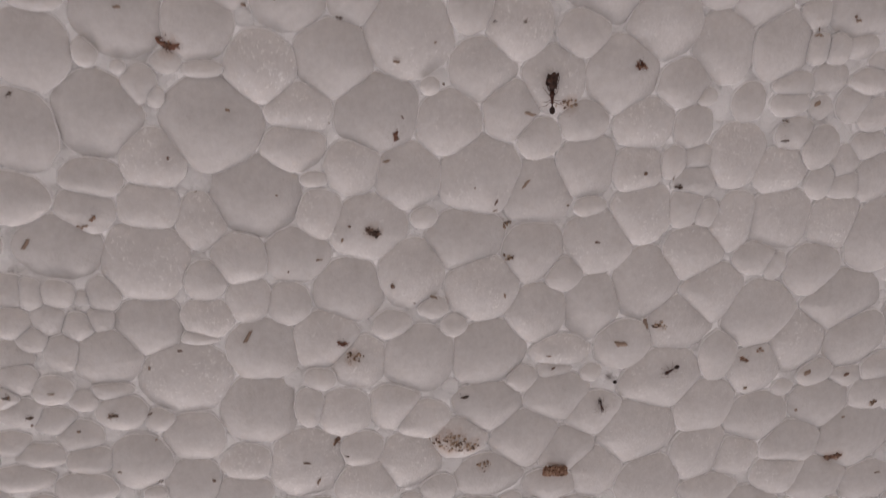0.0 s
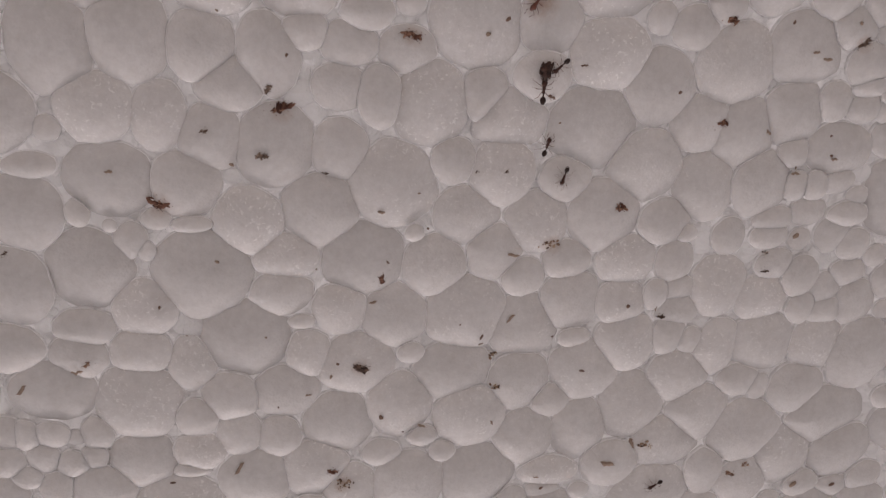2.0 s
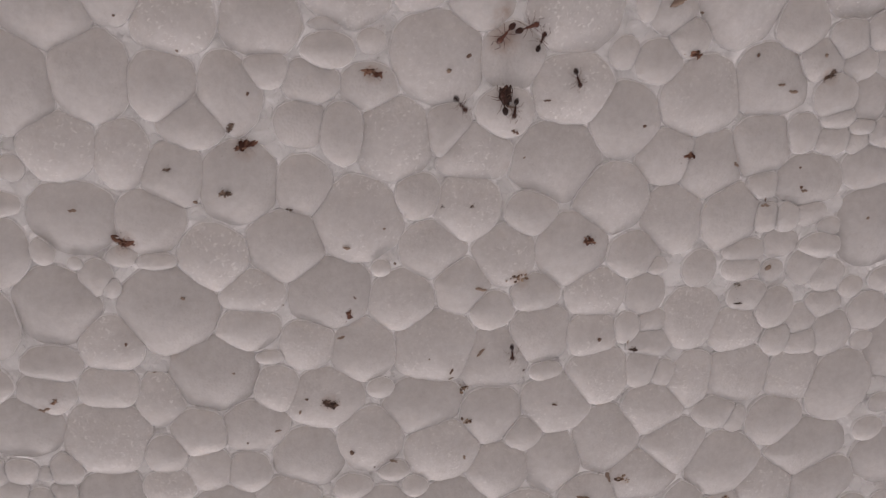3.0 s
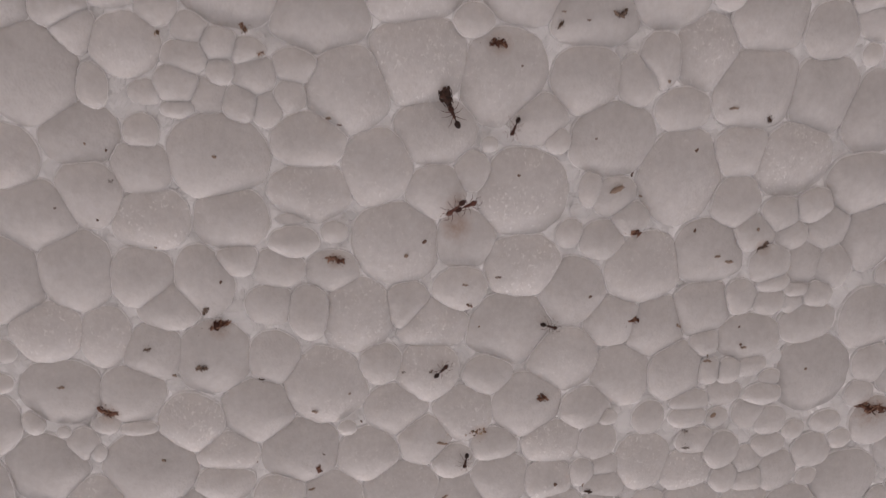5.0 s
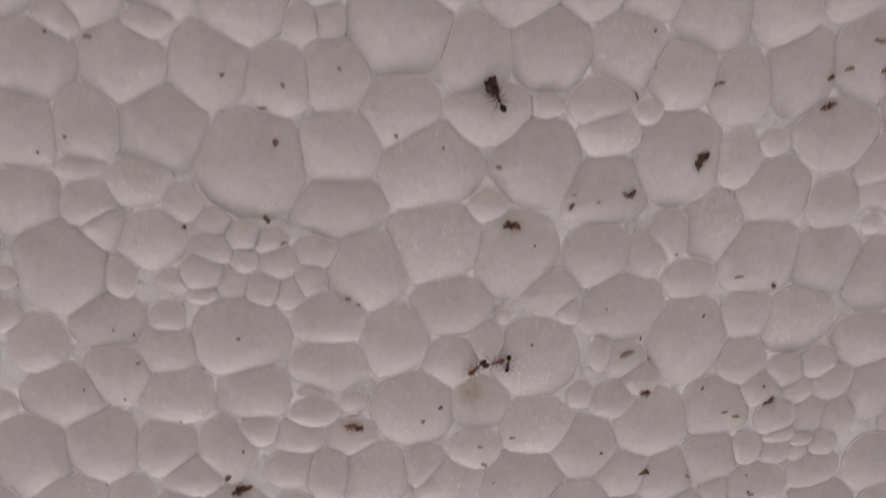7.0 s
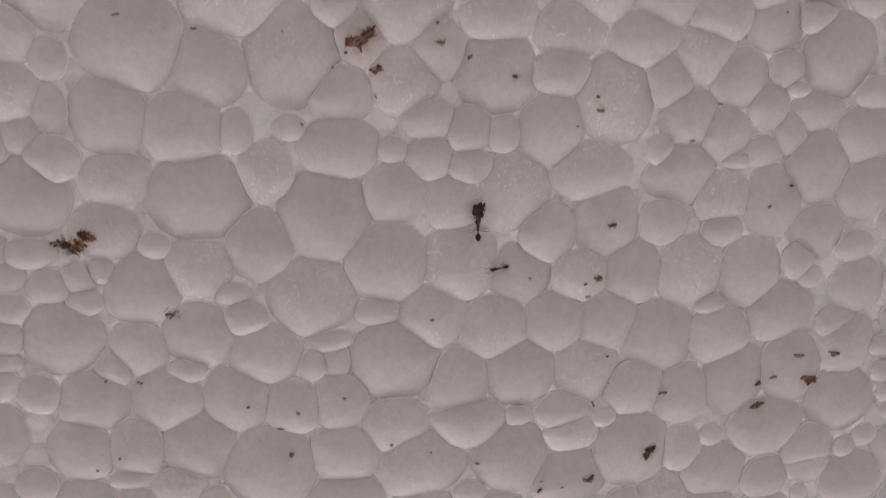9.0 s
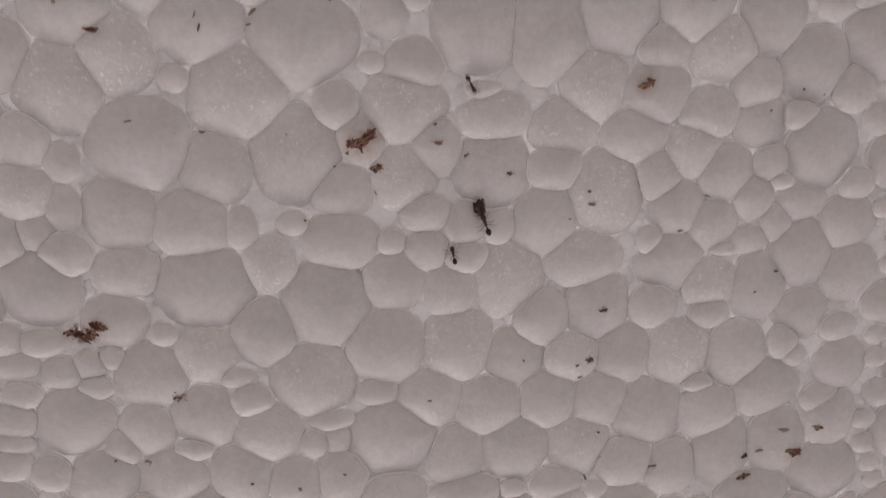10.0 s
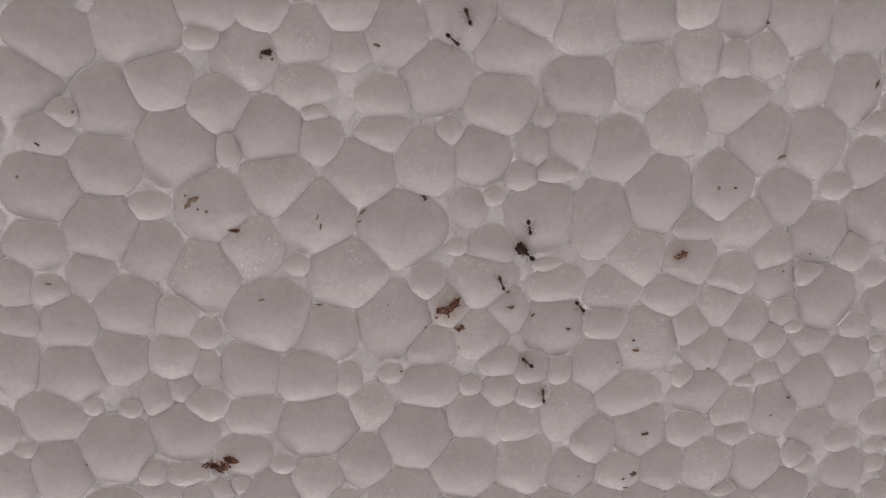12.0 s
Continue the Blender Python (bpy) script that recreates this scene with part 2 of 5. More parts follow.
def from_faces(name, verts, faces, material, parent=None, skin=None):
    me = bpy.data.meshes.new(name)
    me.from_pydata(verts, [], faces)
    me.materials.append(material)
    if skin:
        me.materials.append(RIM)
        me.materials.append(INNER)
        me.polygons.foreach_set("material_index", skin)
    me.polygons.foreach_set("use_smooth", [True] * len(faces))
    ob = new(name, me)
    ob.parent = parent
    return ob


def tube(bm, points, radii, sides=6):
    """A bent rod through points, in millimetres, with a radius at each."""
    points = [Vector(p) for p in points]
    last = None
    for i, (p, r) in enumerate(zip(points, radii)):
        way = (points[min(i + 1, len(points) - 1)] - points[max(i - 1, 0)]).normalized()
        across = way.cross(Vector((0, 0, 1)) if abs(way.z) < 0.9 else Vector((1, 0, 0))).normalized()
        other = way.cross(across)
        ring = [bm.verts.new((p + r * (math.cos(k * 2 * math.pi / sides) * across + math.sin(k * 2 * math.pi / sides) * other)) * MM) for k in range(sides)]
        if last:
            for k in range(sides):
                bm.faces.new((last[k], last[(k + 1) % sides], ring[(k + 1) % sides], ring[k]))
        else:
            bm.faces.new(list(reversed(ring)))
        last = ring
    bm.faces.new(last)


# ---- the panel of expanded foam, on the ground ----
X0, X1, Y0, Y1 = -52.0, 84.0, -88.0, 150.0
THICK = 9.0

bm = bmesh.new()
bmesh.ops.create_grid(bm, x_segments=40, y_segments=40, size=40.0)
for v in bm.verts:
    v.co.z = 0.0004 * noise.noise(v.co * 9.0)
ground = part("ground", bm, CONCRETE)
ground.location = (0, 0, -Y1 * MM - 0.0004)
tagged(ground, "grey concrete ground under the foam panel", "ground", kind="structure")

panel = new("foam_panel")
panel.matrix_world = WALL
tagged(panel, "white expanded polystyrene foam panel of many pressed beads", "foam panel")


# Beads of the surface by bands across the panel: place and half width each way, in millimetres.
BEADS = []
BEADS += [
    (-6.9, 85.2, 2.44, 2.29), (4.8, 84.8, 2.42, 2.07), (-2.4, 84.6, 2.04, 1.60), (20.4, 84.4, 2.86, 2.60), (35.1, 84.1, 2.19, 1.91),
    (14.3, 84.1, 3.29, 3.13), (39.7, 83.7, 2.75, 2.71), (30.8, 83.7, 3.08, 2.71), (-12.5, 83.6, 3.72, 3.19), (-19.4, 83.1, 3.34, 3.31),
    (25.3, 82.9, 2.88, 3.03), (45.2, 82.6, 3.09, 3.06), (-7.5, 82.5, 1.35, 0.81), (8.6, 82.5, 2.67, 2.86), (0.7, 82.4, 2.41, 2.42),
    (51.1, 82.3, 2.99, 3.11), (4.6, 81.2, 1.65, 1.71), (-4.2, 80.8, 2.75, 2.71), (18.6, 80.8, 3.23, 2.38), (35.8, 79.9, 2.44, 2.43),
    (42.1, 79.6, 2.06, 1.91), (-22.1, 79.3, 3.36, 2.72), (39.1, 79.3, 1.40, 1.65), (-11.2, 79.1, 2.70, 2.35),
]
BEADS += [
    (11.9, 78.6, 3.24, 3.16), (0.6, 78.3, 2.40, 1.79), (30.9, 78.0, 3.05, 2.94), (-15.5, 77.4, 3.03, 3.02), (24.9, 77.3, 3.20, 2.77),
    (7.3, 77.1, 2.28, 1.73), (46.8, 77.0, 2.12, 2.39), (-6.7, 77.0, 2.49, 2.36), (-19.2, 76.9, 1.23, 1.02), (17.7, 76.1, 3.14, 2.67),
    (1.3, 76.0, 1.05, 0.63), (51.3, 76.0, 2.61, 3.38), (39.4, 75.3, 3.28, 2.59), (-20.7, 75.1, 2.29, 1.74), (-2.7, 74.5, 3.31, 2.91),
    (13.0, 74.0, 1.00, 1.05), (7.2, 73.9, 2.46, 1.58), (1.6, 73.7, 1.83, 2.06), (34.1, 73.6, 2.76, 2.86), (-10.5, 73.5, 3.69, 3.53),
    (-6.2, 73.1, 0.94, 1.27), (53.9, 72.9, 1.45, 0.98), (24.1, 72.5, 2.36, 2.62), (-16.6, 72.3, 2.99, 2.76),
]
BEADS += [
    (20.6, 72.1, 1.45, 1.95), (42.4, 71.7, 3.03, 3.32), (15.9, 71.5, 2.66, 2.66), (28.7, 71.4, 2.68, 2.93), (47.9, 71.3, 2.98, 3.37),
    (10.7, 71.2, 2.77, 2.90), (-21.8, 70.6, 3.36, 3.08), (5.2, 70.5, 3.07, 3.04), (22.6, 69.9, 2.22, 1.05), (-2.3, 69.9, 3.09, 2.82),
    (19.6, 69.6, 1.46, 1.20), (53.4, 69.1, 2.00, 2.41), (-13.3, 68.6, 1.68, 1.10), (-8.0, 67.9, 3.15, 3.30), (39.0, 67.5, 2.93, 3.30),
    (32.8, 67.0, 3.21, 3.76), (-17.5, 66.8, 3.33, 3.14), (14.6, 66.8, 1.66, 1.80), (1.1, 66.6, 3.37, 3.33), (45.3, 66.0, 2.66, 2.82),
    (-23.0, 65.7, 2.37, 2.23), (21.5, 65.6, 3.21, 3.41), (8.3, 65.2, 3.94, 3.61), (27.3, 65.1, 2.84, 3.73),
]
BEADS += [
    (-13.6, 64.4, 2.75, 2.59), (-5.0, 64.1, 2.65, 3.05), (54.9, 63.9, 3.01, 3.21), (36.6, 63.9, 2.16, 1.58), (41.5, 63.6, 2.77, 2.39),
    (16.7, 62.9, 2.23, 1.97), (-18.9, 62.6, 1.97, 2.09), (-25.5, 62.2, 1.74, 2.34), (49.6, 62.1, 3.10, 3.04), (-9.3, 61.9, 3.02, 3.34),
    (-22.6, 61.5, 1.63, 1.31), (3.4, 61.2, 3.52, 3.59), (31.1, 61.1, 2.60, 2.78), (22.1, 61.0, 1.30, 0.58), (44.5, 60.8, 2.03, 2.01),
    (36.2, 60.3, 2.66, 2.36), (53.0, 60.2, 1.72, 1.88), (10.7, 60.1, 1.58, 1.76), (15.8, 59.8, 3.31, 2.89), (-16.2, 59.4, 2.88, 2.79),
    (-25.6, 58.8, 1.86, 1.71), (23.0, 58.8, 2.85, 1.91), (40.7, 58.6, 2.50, 2.03), (-21.4, 58.2, 2.37, 2.43),
]
BEADS += [
    (48.4, 58.2, 1.56, 0.99), (-12.2, 58.1, 1.83, 2.01), (45.4, 57.7, 2.46, 2.07), (28.6, 57.7, 2.80, 2.25), (-4.0, 57.5, 3.63, 3.56),
    (12.5, 57.5, 1.69, 2.10), (34.6, 56.9, 2.78, 2.12), (18.4, 56.5, 1.83, 2.23), (-9.6, 56.5, 1.16, 1.31), (7.6, 56.2, 3.63, 3.92),
    (39.6, 55.6, 2.28, 2.26), (1.3, 55.4, 2.70, 2.73), (50.9, 55.2, 3.23, 3.69), (-17.3, 54.6, 2.54, 2.51), (-26.7, 54.6, 2.36, 3.20),
    (27.9, 54.5, 2.28, 1.69), (23.0, 54.4, 3.23, 3.22), (46.4, 54.3, 1.47, 1.40), (-12.8, 54.3, 2.24, 2.08), (15.8, 54.2, 2.62, 2.58),
    (36.8, 53.6, 1.90, 2.02), (42.7, 53.6, 2.43, 2.37), (-21.9, 53.3, 2.99, 2.91), (11.0, 53.3, 2.32, 2.10),
]
BEADS += [
    (-10.0, 52.9, 1.10, 1.70), (47.6, 52.7, 0.89, 0.57), (32.4, 52.3, 3.43, 3.54), (54.4, 52.2, 1.43, 1.21), (-6.1, 52.2, 2.74, 2.88),
    (45.3, 51.4, 1.73, 1.81), (-0.8, 51.2, 2.89, 2.66), (17.5, 51.2, 2.01, 1.44), (-12.3, 51.1, 1.38, 1.29), (3.0, 50.8, 1.05, 1.54),
    (49.5, 50.8, 2.52, 1.60), (38.7, 50.7, 2.52, 2.32), (-14.8, 50.5, 1.37, 2.07), (20.7, 50.4, 1.81, 1.73), (-20.4, 50.1, 0.74, 0.86),
    (27.2, 50.1, 2.75, 2.88), (23.4, 50.0, 1.19, 1.38), (-10.3, 49.3, 1.85, 1.62), (41.8, 49.2, 2.17, 2.07), (10.6, 49.2, 3.06, 2.31),
    (47.5, 49.0, 1.41, 1.62), (14.6, 49.0, 0.98, 0.91), (-24.5, 49.0, 3.01, 2.77), (54.1, 48.8, 2.49, 2.39),
]
BEADS += [
    (17.6, 48.2, 1.81, 1.67), (36.2, 48.2, 0.97, 1.06), (4.9, 47.6, 1.98, 2.28), (45.2, 47.6, 1.92, 1.18), (-6.1, 47.5, 2.55, 2.02),
    (20.7, 47.5, 1.65, 1.31), (43.1, 46.9, 1.10, 0.49), (30.6, 46.6, 3.35, 2.31), (-12.9, 46.6, 3.06, 3.14), (38.4, 46.1, 2.97, 2.61),
    (50.3, 46.0, 3.00, 3.14), (-0.2, 45.7, 4.09, 3.50), (14.8, 45.5, 2.45, 2.41), (24.5, 45.2, 2.92, 3.38), (-19.0, 45.2, 3.53, 3.28),
    (19.4, 44.5, 2.08, 2.21), (55.1, 44.1, 2.55, 2.61), (42.2, 43.8, 2.33, 2.23), (9.2, 43.8, 3.66, 3.76), (-24.3, 43.6, 2.74, 3.30),
    (-7.4, 43.4, 2.51, 2.23), (46.6, 43.3, 2.48, 3.19), (-28.4, 43.2, 1.96, 2.70), (-15.8, 42.5, 1.42, 1.39),
]
BEADS += [
    (-13.2, 42.1, 1.85, 1.03), (37.0, 42.0, 1.95, 1.88), (32.2, 42.0, 2.81, 3.13), (4.0, 41.7, 2.52, 2.79), (27.3, 41.5, 2.23, 2.56),
    (42.3, 41.1, 1.75, 1.35), (-8.1, 40.3, 0.93, 0.86), (-15.4, 40.3, 1.73, 1.23), (50.9, 40.3, 2.45, 2.56), (-0.7, 40.1, 2.62, 2.33),
    (-9.9, 39.8, 1.26, 1.15), (14.0, 39.6, 3.15, 3.43), (20.0, 39.4, 2.99, 3.18), (-12.0, 39.3, 1.59, 1.20), (54.6, 39.0, 1.52, 1.20),
    (-5.2, 38.5, 2.94, 2.83), (25.1, 38.0, 2.58, 2.58), (49.4, 38.0, 1.34, 1.63), (1.8, 37.9, 1.34, 0.79), (-9.6, 37.9, 1.19, 0.98),
    (30.1, 37.7, 2.34, 2.19), (34.7, 37.7, 2.43, 2.79), (-15.3, 37.6, 1.42, 1.02), (39.9, 37.3, 2.84, 3.20),
]
BEADS += [
    (7.8, 37.0, 3.53, 3.38), (45.2, 36.9, 2.85, 3.31), (50.7, 36.5, 0.97, 0.94), (2.6, 35.8, 1.67, 1.42), (13.1, 35.6, 1.65, 1.03),
    (-16.4, 35.3, 1.84, 1.54), (55.5, 35.2, 2.38, 2.53), (-11.7, 34.8, 3.17, 3.10), (17.5, 34.7, 2.89, 2.67), (-1.3, 34.4, 2.91, 2.75),
    (41.8, 34.4, 1.27, 0.77), (28.1, 33.7, 2.51, 2.69), (-6.1, 33.5, 2.29, 2.34), (22.9, 33.4, 2.77, 2.73), (48.4, 33.3, 2.99, 2.76),
    (32.7, 33.3, 2.46, 2.78), (-16.7, 33.2, 1.61, 0.81), (9.0, 33.2, 2.11, 0.84), (3.8, 32.4, 2.95, 2.82), (-8.2, 32.1, 1.23, 1.54),
    (54.0, 31.9, 1.95, 1.44), (37.5, 31.5, 3.15, 3.29), (-2.5, 31.5, 1.35, 0.94), (-17.2, 31.4, 1.70, 1.43),
]
BEADS += [
    (42.9, 31.4, 2.79, 2.60), (9.6, 31.3, 1.04, 1.17), (7.5, 31.1, 0.99, 1.17), (14.3, 30.9, 3.91, 3.71), (-14.1, 30.3, 1.56, 1.56),
    (55.2, 29.8, 2.37, 2.94), (-10.0, 29.2, 2.83, 2.90), (25.2, 29.0, 3.15, 3.18), (-4.4, 28.7, 2.81, 2.82), (31.0, 28.7, 2.86, 3.11),
    (19.9, 28.6, 2.39, 2.99), (1.3, 28.4, 2.71, 2.87), (9.7, 27.6, 2.21, 2.63), (50.2, 27.6, 2.71, 3.52), (5.7, 27.4, 2.21, 2.46),
    (44.8, 26.8, 2.84, 3.40), (35.5, 26.7, 2.64, 2.49), (39.8, 25.7, 2.39, 2.80), (29.1, 25.1, 2.37, 1.75), (24.9, 25.0, 1.06, 0.82),
    (14.3, 24.9, 2.94, 2.57), (-7.3, 24.8, 2.03, 2.78), (-11.7, 24.8, 2.48, 2.77), (20.7, 24.6, 3.53, 2.25),
]
BEADS += [
    (-2.3, 24.4, 3.06, 3.21), (55.4, 23.8, 3.36, 3.34), (29.8, 22.7, 2.50, 1.62), (9.8, 22.2, 2.92, 2.91), (-15.5, 22.0, 1.58, 1.58),
    (48.6, 21.9, 3.59, 2.85), (-7.8, 21.9, 1.66, 0.80), (3.6, 21.4, 4.02, 4.25), (16.4, 20.7, 3.95, 3.38), (24.6, 20.6, 3.59, 3.45),
    (-4.3, 20.6, 2.45, 1.63), (35.7, 20.5, 3.55, 3.86), (40.3, 20.3, 1.86, 2.20), (-12.0, 19.6, 2.37, 2.52), (-7.8, 19.1, 1.87, 1.85),
    (-1.5, 19.0, 1.35, 1.16), (52.9, 18.9, 2.47, 2.93), (29.9, 18.1, 3.44, 2.73), (9.6, 18.0, 3.45, 2.50), (53.0, 17.7, 2.14, 2.16),
    (-7.1, 17.6, 1.45, 1.69), (20.6, 17.6, 1.37, 1.07), (0.6, 17.5, 1.13, 0.99), (43.9, 17.4, 3.12, 2.61),
]
BEADS += [
    (2.5, 16.4, 1.15, 1.08), (-3.8, 16.4, 2.31, 2.10), (48.9, 16.3, 2.17, 2.16), (4.3, 15.8, 1.16, 0.86), (0.1, 15.5, 1.52, 1.09),
    (38.9, 14.8, 2.51, 2.94), (16.8, 14.8, 3.64, 3.32), (-10.3, 14.7, 3.17, 3.74), (7.6, 14.6, 1.51, 1.15), (2.4, 14.5, 0.85, 0.87),
    (52.5, 14.4, 0.73, 0.76), (35.1, 14.3, 1.57, 2.21), (4.7, 14.1, 1.45, 1.35), (-6.4, 13.7, 0.93, 1.41), (-0.7, 13.7, 1.38, 1.19),
    (22.9, 13.4, 3.34, 3.58), (-2.8, 13.1, 1.07, 0.80), (29.4, 13.0, 2.74, 2.46), (33.4, 12.9, 1.57, 1.98), (11.2, 12.7, 3.06, 3.15),
    (1.4, 12.7, 1.29, 1.13), (7.2, 12.5, 1.04, 1.06), (3.6, 12.1, 1.11, 1.22), (43.4, 11.9, 3.68, 3.21),
]
BEADS += [
    (-0.8, 11.9, 1.01, 0.61), (5.4, 11.6, 1.00, 1.15), (49.1, 11.2, 3.15, 3.11), (37.3, 10.5, 2.22, 1.65), (-3.5, 10.3, 1.08, 1.11),
    (-7.8, 10.2, 2.65, 2.37), (25.8, 10.1, 2.21, 1.91), (53.8, 9.6, 2.59, 3.30), (17.8, 9.4, 3.08, 2.50), (8.4, 9.2, 2.67, 1.99),
    (-12.8, 8.8, 1.94, 2.26), (21.9, 8.4, 0.57, 0.53), (27.3, 8.4, 0.90, 0.89), (31.8, 8.3, 3.48, 3.02), (1.6, 8.2, 3.40, 3.17),
    (-3.8, 7.6, 2.04, 2.03), (42.7, 6.9, 2.22, 2.07), (13.3, 6.9, 2.64, 2.85), (20.6, 6.3, 1.32, 1.52), (47.2, 5.9, 3.27, 3.12),
    (-7.7, 5.8, 2.26, 2.36), (8.2, 5.1, 3.03, 2.22), (37.6, 5.0, 3.53, 3.83), (17.8, 4.8, 2.28, 2.13),
]
BEADS += [
    (30.1, 4.5, 0.84, 1.31), (24.7, 4.2, 3.50, 3.56), (-11.7, 4.2, 2.93, 2.82), (53.7, 3.7, 3.39, 2.60), (32.2, 3.7, 1.79, 1.66),
    (-3.6, 3.6, 2.69, 2.38), (2.2, 3.3, 2.68, 2.46), (6.8, 3.2, 1.18, 0.41), (42.7, 2.7, 2.03, 2.16), (49.5, 2.2, 1.88, 1.41),
    (33.6, 1.8, 1.53, 1.36), (46.7, 1.6, 1.77, 1.50), (6.7, 1.4, 1.70, 1.10), (28.6, 0.8, 1.03, 1.06), (20.1, 0.6, 2.36, 2.38),
    (14.7, 0.6, 3.32, 3.44), (31.4, 0.1, 1.91, 1.57), (2.4, 0.1, 1.47, 1.16), (44.7, 0.0, 2.12, 1.52), (51.3, 0.0, 2.08, 1.86),
    (-9.5, -0.2, 2.63, 3.19), (47.8, -0.4, 1.44, 1.13), (-14.6, -0.6, 2.66, 3.73), (5.4, -0.8, 2.06, 1.55),
]
BEADS += [
    (-4.8, -0.9, 2.25, 2.36), (55.3, -1.0, 2.65, 3.06), (9.5, -1.3, 2.06, 1.62), (-0.3, -1.5, 2.10, 2.91), (40.8, -1.6, 3.11, 2.81),
    (24.8, -1.8, 3.05, 2.61), (35.1, -2.8, 3.30, 3.06), (46.2, -2.9, 1.75, 1.68), (49.5, -3.1, 1.67, 2.01), (19.7, -3.4, 2.08, 1.83),
    (-3.1, -3.5, 2.26, 2.00), (52.2, -3.6, 1.59, 2.04), (4.6, -3.9, 1.82, 1.65), (29.2, -4.4, 2.71, 2.76), (7.5, -4.6, 1.50, 2.21),
    (46.7, -4.6, 1.46, 0.75), (15.4, -4.7, 1.74, 1.99), (-12.3, -4.9, 2.51, 2.48), (11.4, -5.4, 2.84, 3.29), (49.1, -5.4, 1.16, 0.54),
    (-8.1, -5.8, 1.87, 2.52), (44.0, -5.8, 1.40, 1.40), (51.1, -6.0, 1.18, 1.21), (46.7, -6.4, 1.47, 1.09),
]
BEADS += [
    (17.4, -6.6, 3.03, 2.29), (49.0, -6.7, 1.06, 0.88), (40.8, -6.8, 2.68, 2.58), (-4.7, -7.4, 2.21, 2.38), (32.9, -7.4, 2.50, 2.23),
    (24.0, -7.6, 3.61, 3.24), (-0.2, -8.3, 2.83, 3.07), (36.6, -8.3, 2.80, 2.92), (50.6, -8.7, 2.59, 1.96), (4.5, -8.7, 2.01, 2.29),
    (56.6, -8.8, 2.66, 2.85), (-17.2, -9.0, 1.62, 0.83), (13.1, -9.7, 1.62, 1.79), (45.2, -9.9, 3.00, 2.19), (41.3, -10.0, 1.23, 1.12),
    (-12.1, -10.5, 3.18, 2.79), (28.6, -10.8, 3.01, 2.86), (-6.8, -10.9, 2.39, 2.52), (16.9, -10.9, 2.45, 2.59), (22.1, -11.5, 1.98, 1.80),
    (8.4, -11.6, 3.28, 3.37), (45.8, -12.6, 1.32, 0.94), (-18.1, -12.6, 2.57, 2.83), (33.9, -12.6, 2.65, 2.98),
]
BEADS += [
    (39.0, -12.6, 2.61, 2.76), (-14.5, -12.7, 0.75, 0.95), (41.9, -12.8, 1.10, 1.12), (43.7, -12.8, 1.01, 1.13), (57.6, -13.3, 1.84, 1.84),
    (2.9, -13.4, 2.89, 2.95), (-9.1, -13.5, 0.97, 0.73), (-12.4, -13.8, 0.46, 0.46), (47.8, -13.9, 0.93, 0.72), (-2.5, -14.0, 2.54, 2.56),
    (-6.6, -14.0, 1.34, 0.57), (52.2, -14.1, 3.68, 3.62), (14.3, -14.3, 2.47, 2.47), (25.6, -14.8, 3.09, 3.07), (-11.1, -15.1, 1.09, 1.32),
    (20.1, -15.1, 2.51, 2.58), (43.6, -15.2, 1.64, 1.21), (10.1, -15.4, 0.65, 0.61), (30.9, -15.5, 2.41, 1.90), (47.2, -15.5, 1.83, 1.08),
    (40.5, -15.7, 1.87, 1.06), (-10.1, -16.0, 0.59, 0.71), (32.9, -16.6, 0.78, 0.66), (0.2, -17.1, 2.51, 1.86),
]
BEADS += [
    (36.8, -17.2, 1.41, 1.59), (40.4, -17.3, 1.53, 0.98), (-14.3, -17.4, 3.10, 3.37), (46.4, -17.4, 1.58, 1.60), (16.7, -17.6, 2.19, 2.50),
    (6.1, -17.6, 3.20, 3.23), (43.3, -17.7, 0.89, 0.89), (-6.2, -18.2, 3.74, 3.63), (-19.8, -18.4, 2.50, 3.05), (48.4, -18.4, 1.49, 1.43),
    (11.7, -18.5, 2.50, 2.59), (22.7, -18.5, 1.94, 1.64), (28.0, -18.8, 2.52, 2.15), (32.1, -19.1, 1.69, 1.80), (59.1, -19.5, 2.35, 2.35),
    (19.1, -19.8, 1.73, 1.65), (41.4, -19.9, 1.67, 1.37), (-0.4, -20.2, 2.38, 1.80), (-10.8, -20.8, 2.34, 2.31), (48.6, -21.1, 1.63, 1.26),
    (44.0, -21.2, 1.59, 1.87), (32.9, -21.8, 1.37, 1.11), (36.6, -21.8, 2.52, 2.75), (4.1, -21.9, 2.11, 2.23),
]
BEADS += [
    (53.1, -22.1, 1.79, 1.79), (30.8, -22.1, 1.00, 1.30), (-15.3, -22.2, 2.19, 1.61), (23.4, -22.5, 2.52, 2.66), (46.8, -22.6, 1.25, 1.44),
    (1.1, -22.7, 0.96, 0.56), (27.8, -22.7, 2.13, 1.95), (8.5, -22.8, 2.62, 2.80), (14.5, -22.9, 3.40, 3.33), (40.8, -23.2, 2.43, 2.10),
    (-21.2, -23.5, 2.53, 1.98), (33.1, -24.0, 1.95, 1.45), (-3.4, -24.2, 3.77, 3.43), (49.9, -24.2, 1.89, 2.19), (44.7, -24.3, 1.19, 1.40),
    (-11.5, -24.6, 2.27, 1.95), (19.6, -24.6, 3.04, 2.85), (-16.1, -24.7, 2.10, 1.85), (47.2, -24.8, 1.49, 1.20), (1.5, -25.7, 1.78, 2.03),
    (23.9, -25.8, 1.24, 0.82), (-7.7, -26.0, 1.83, 2.29), (32.6, -26.3, 1.56, 1.80), (28.7, -26.7, 2.71, 2.63),
]
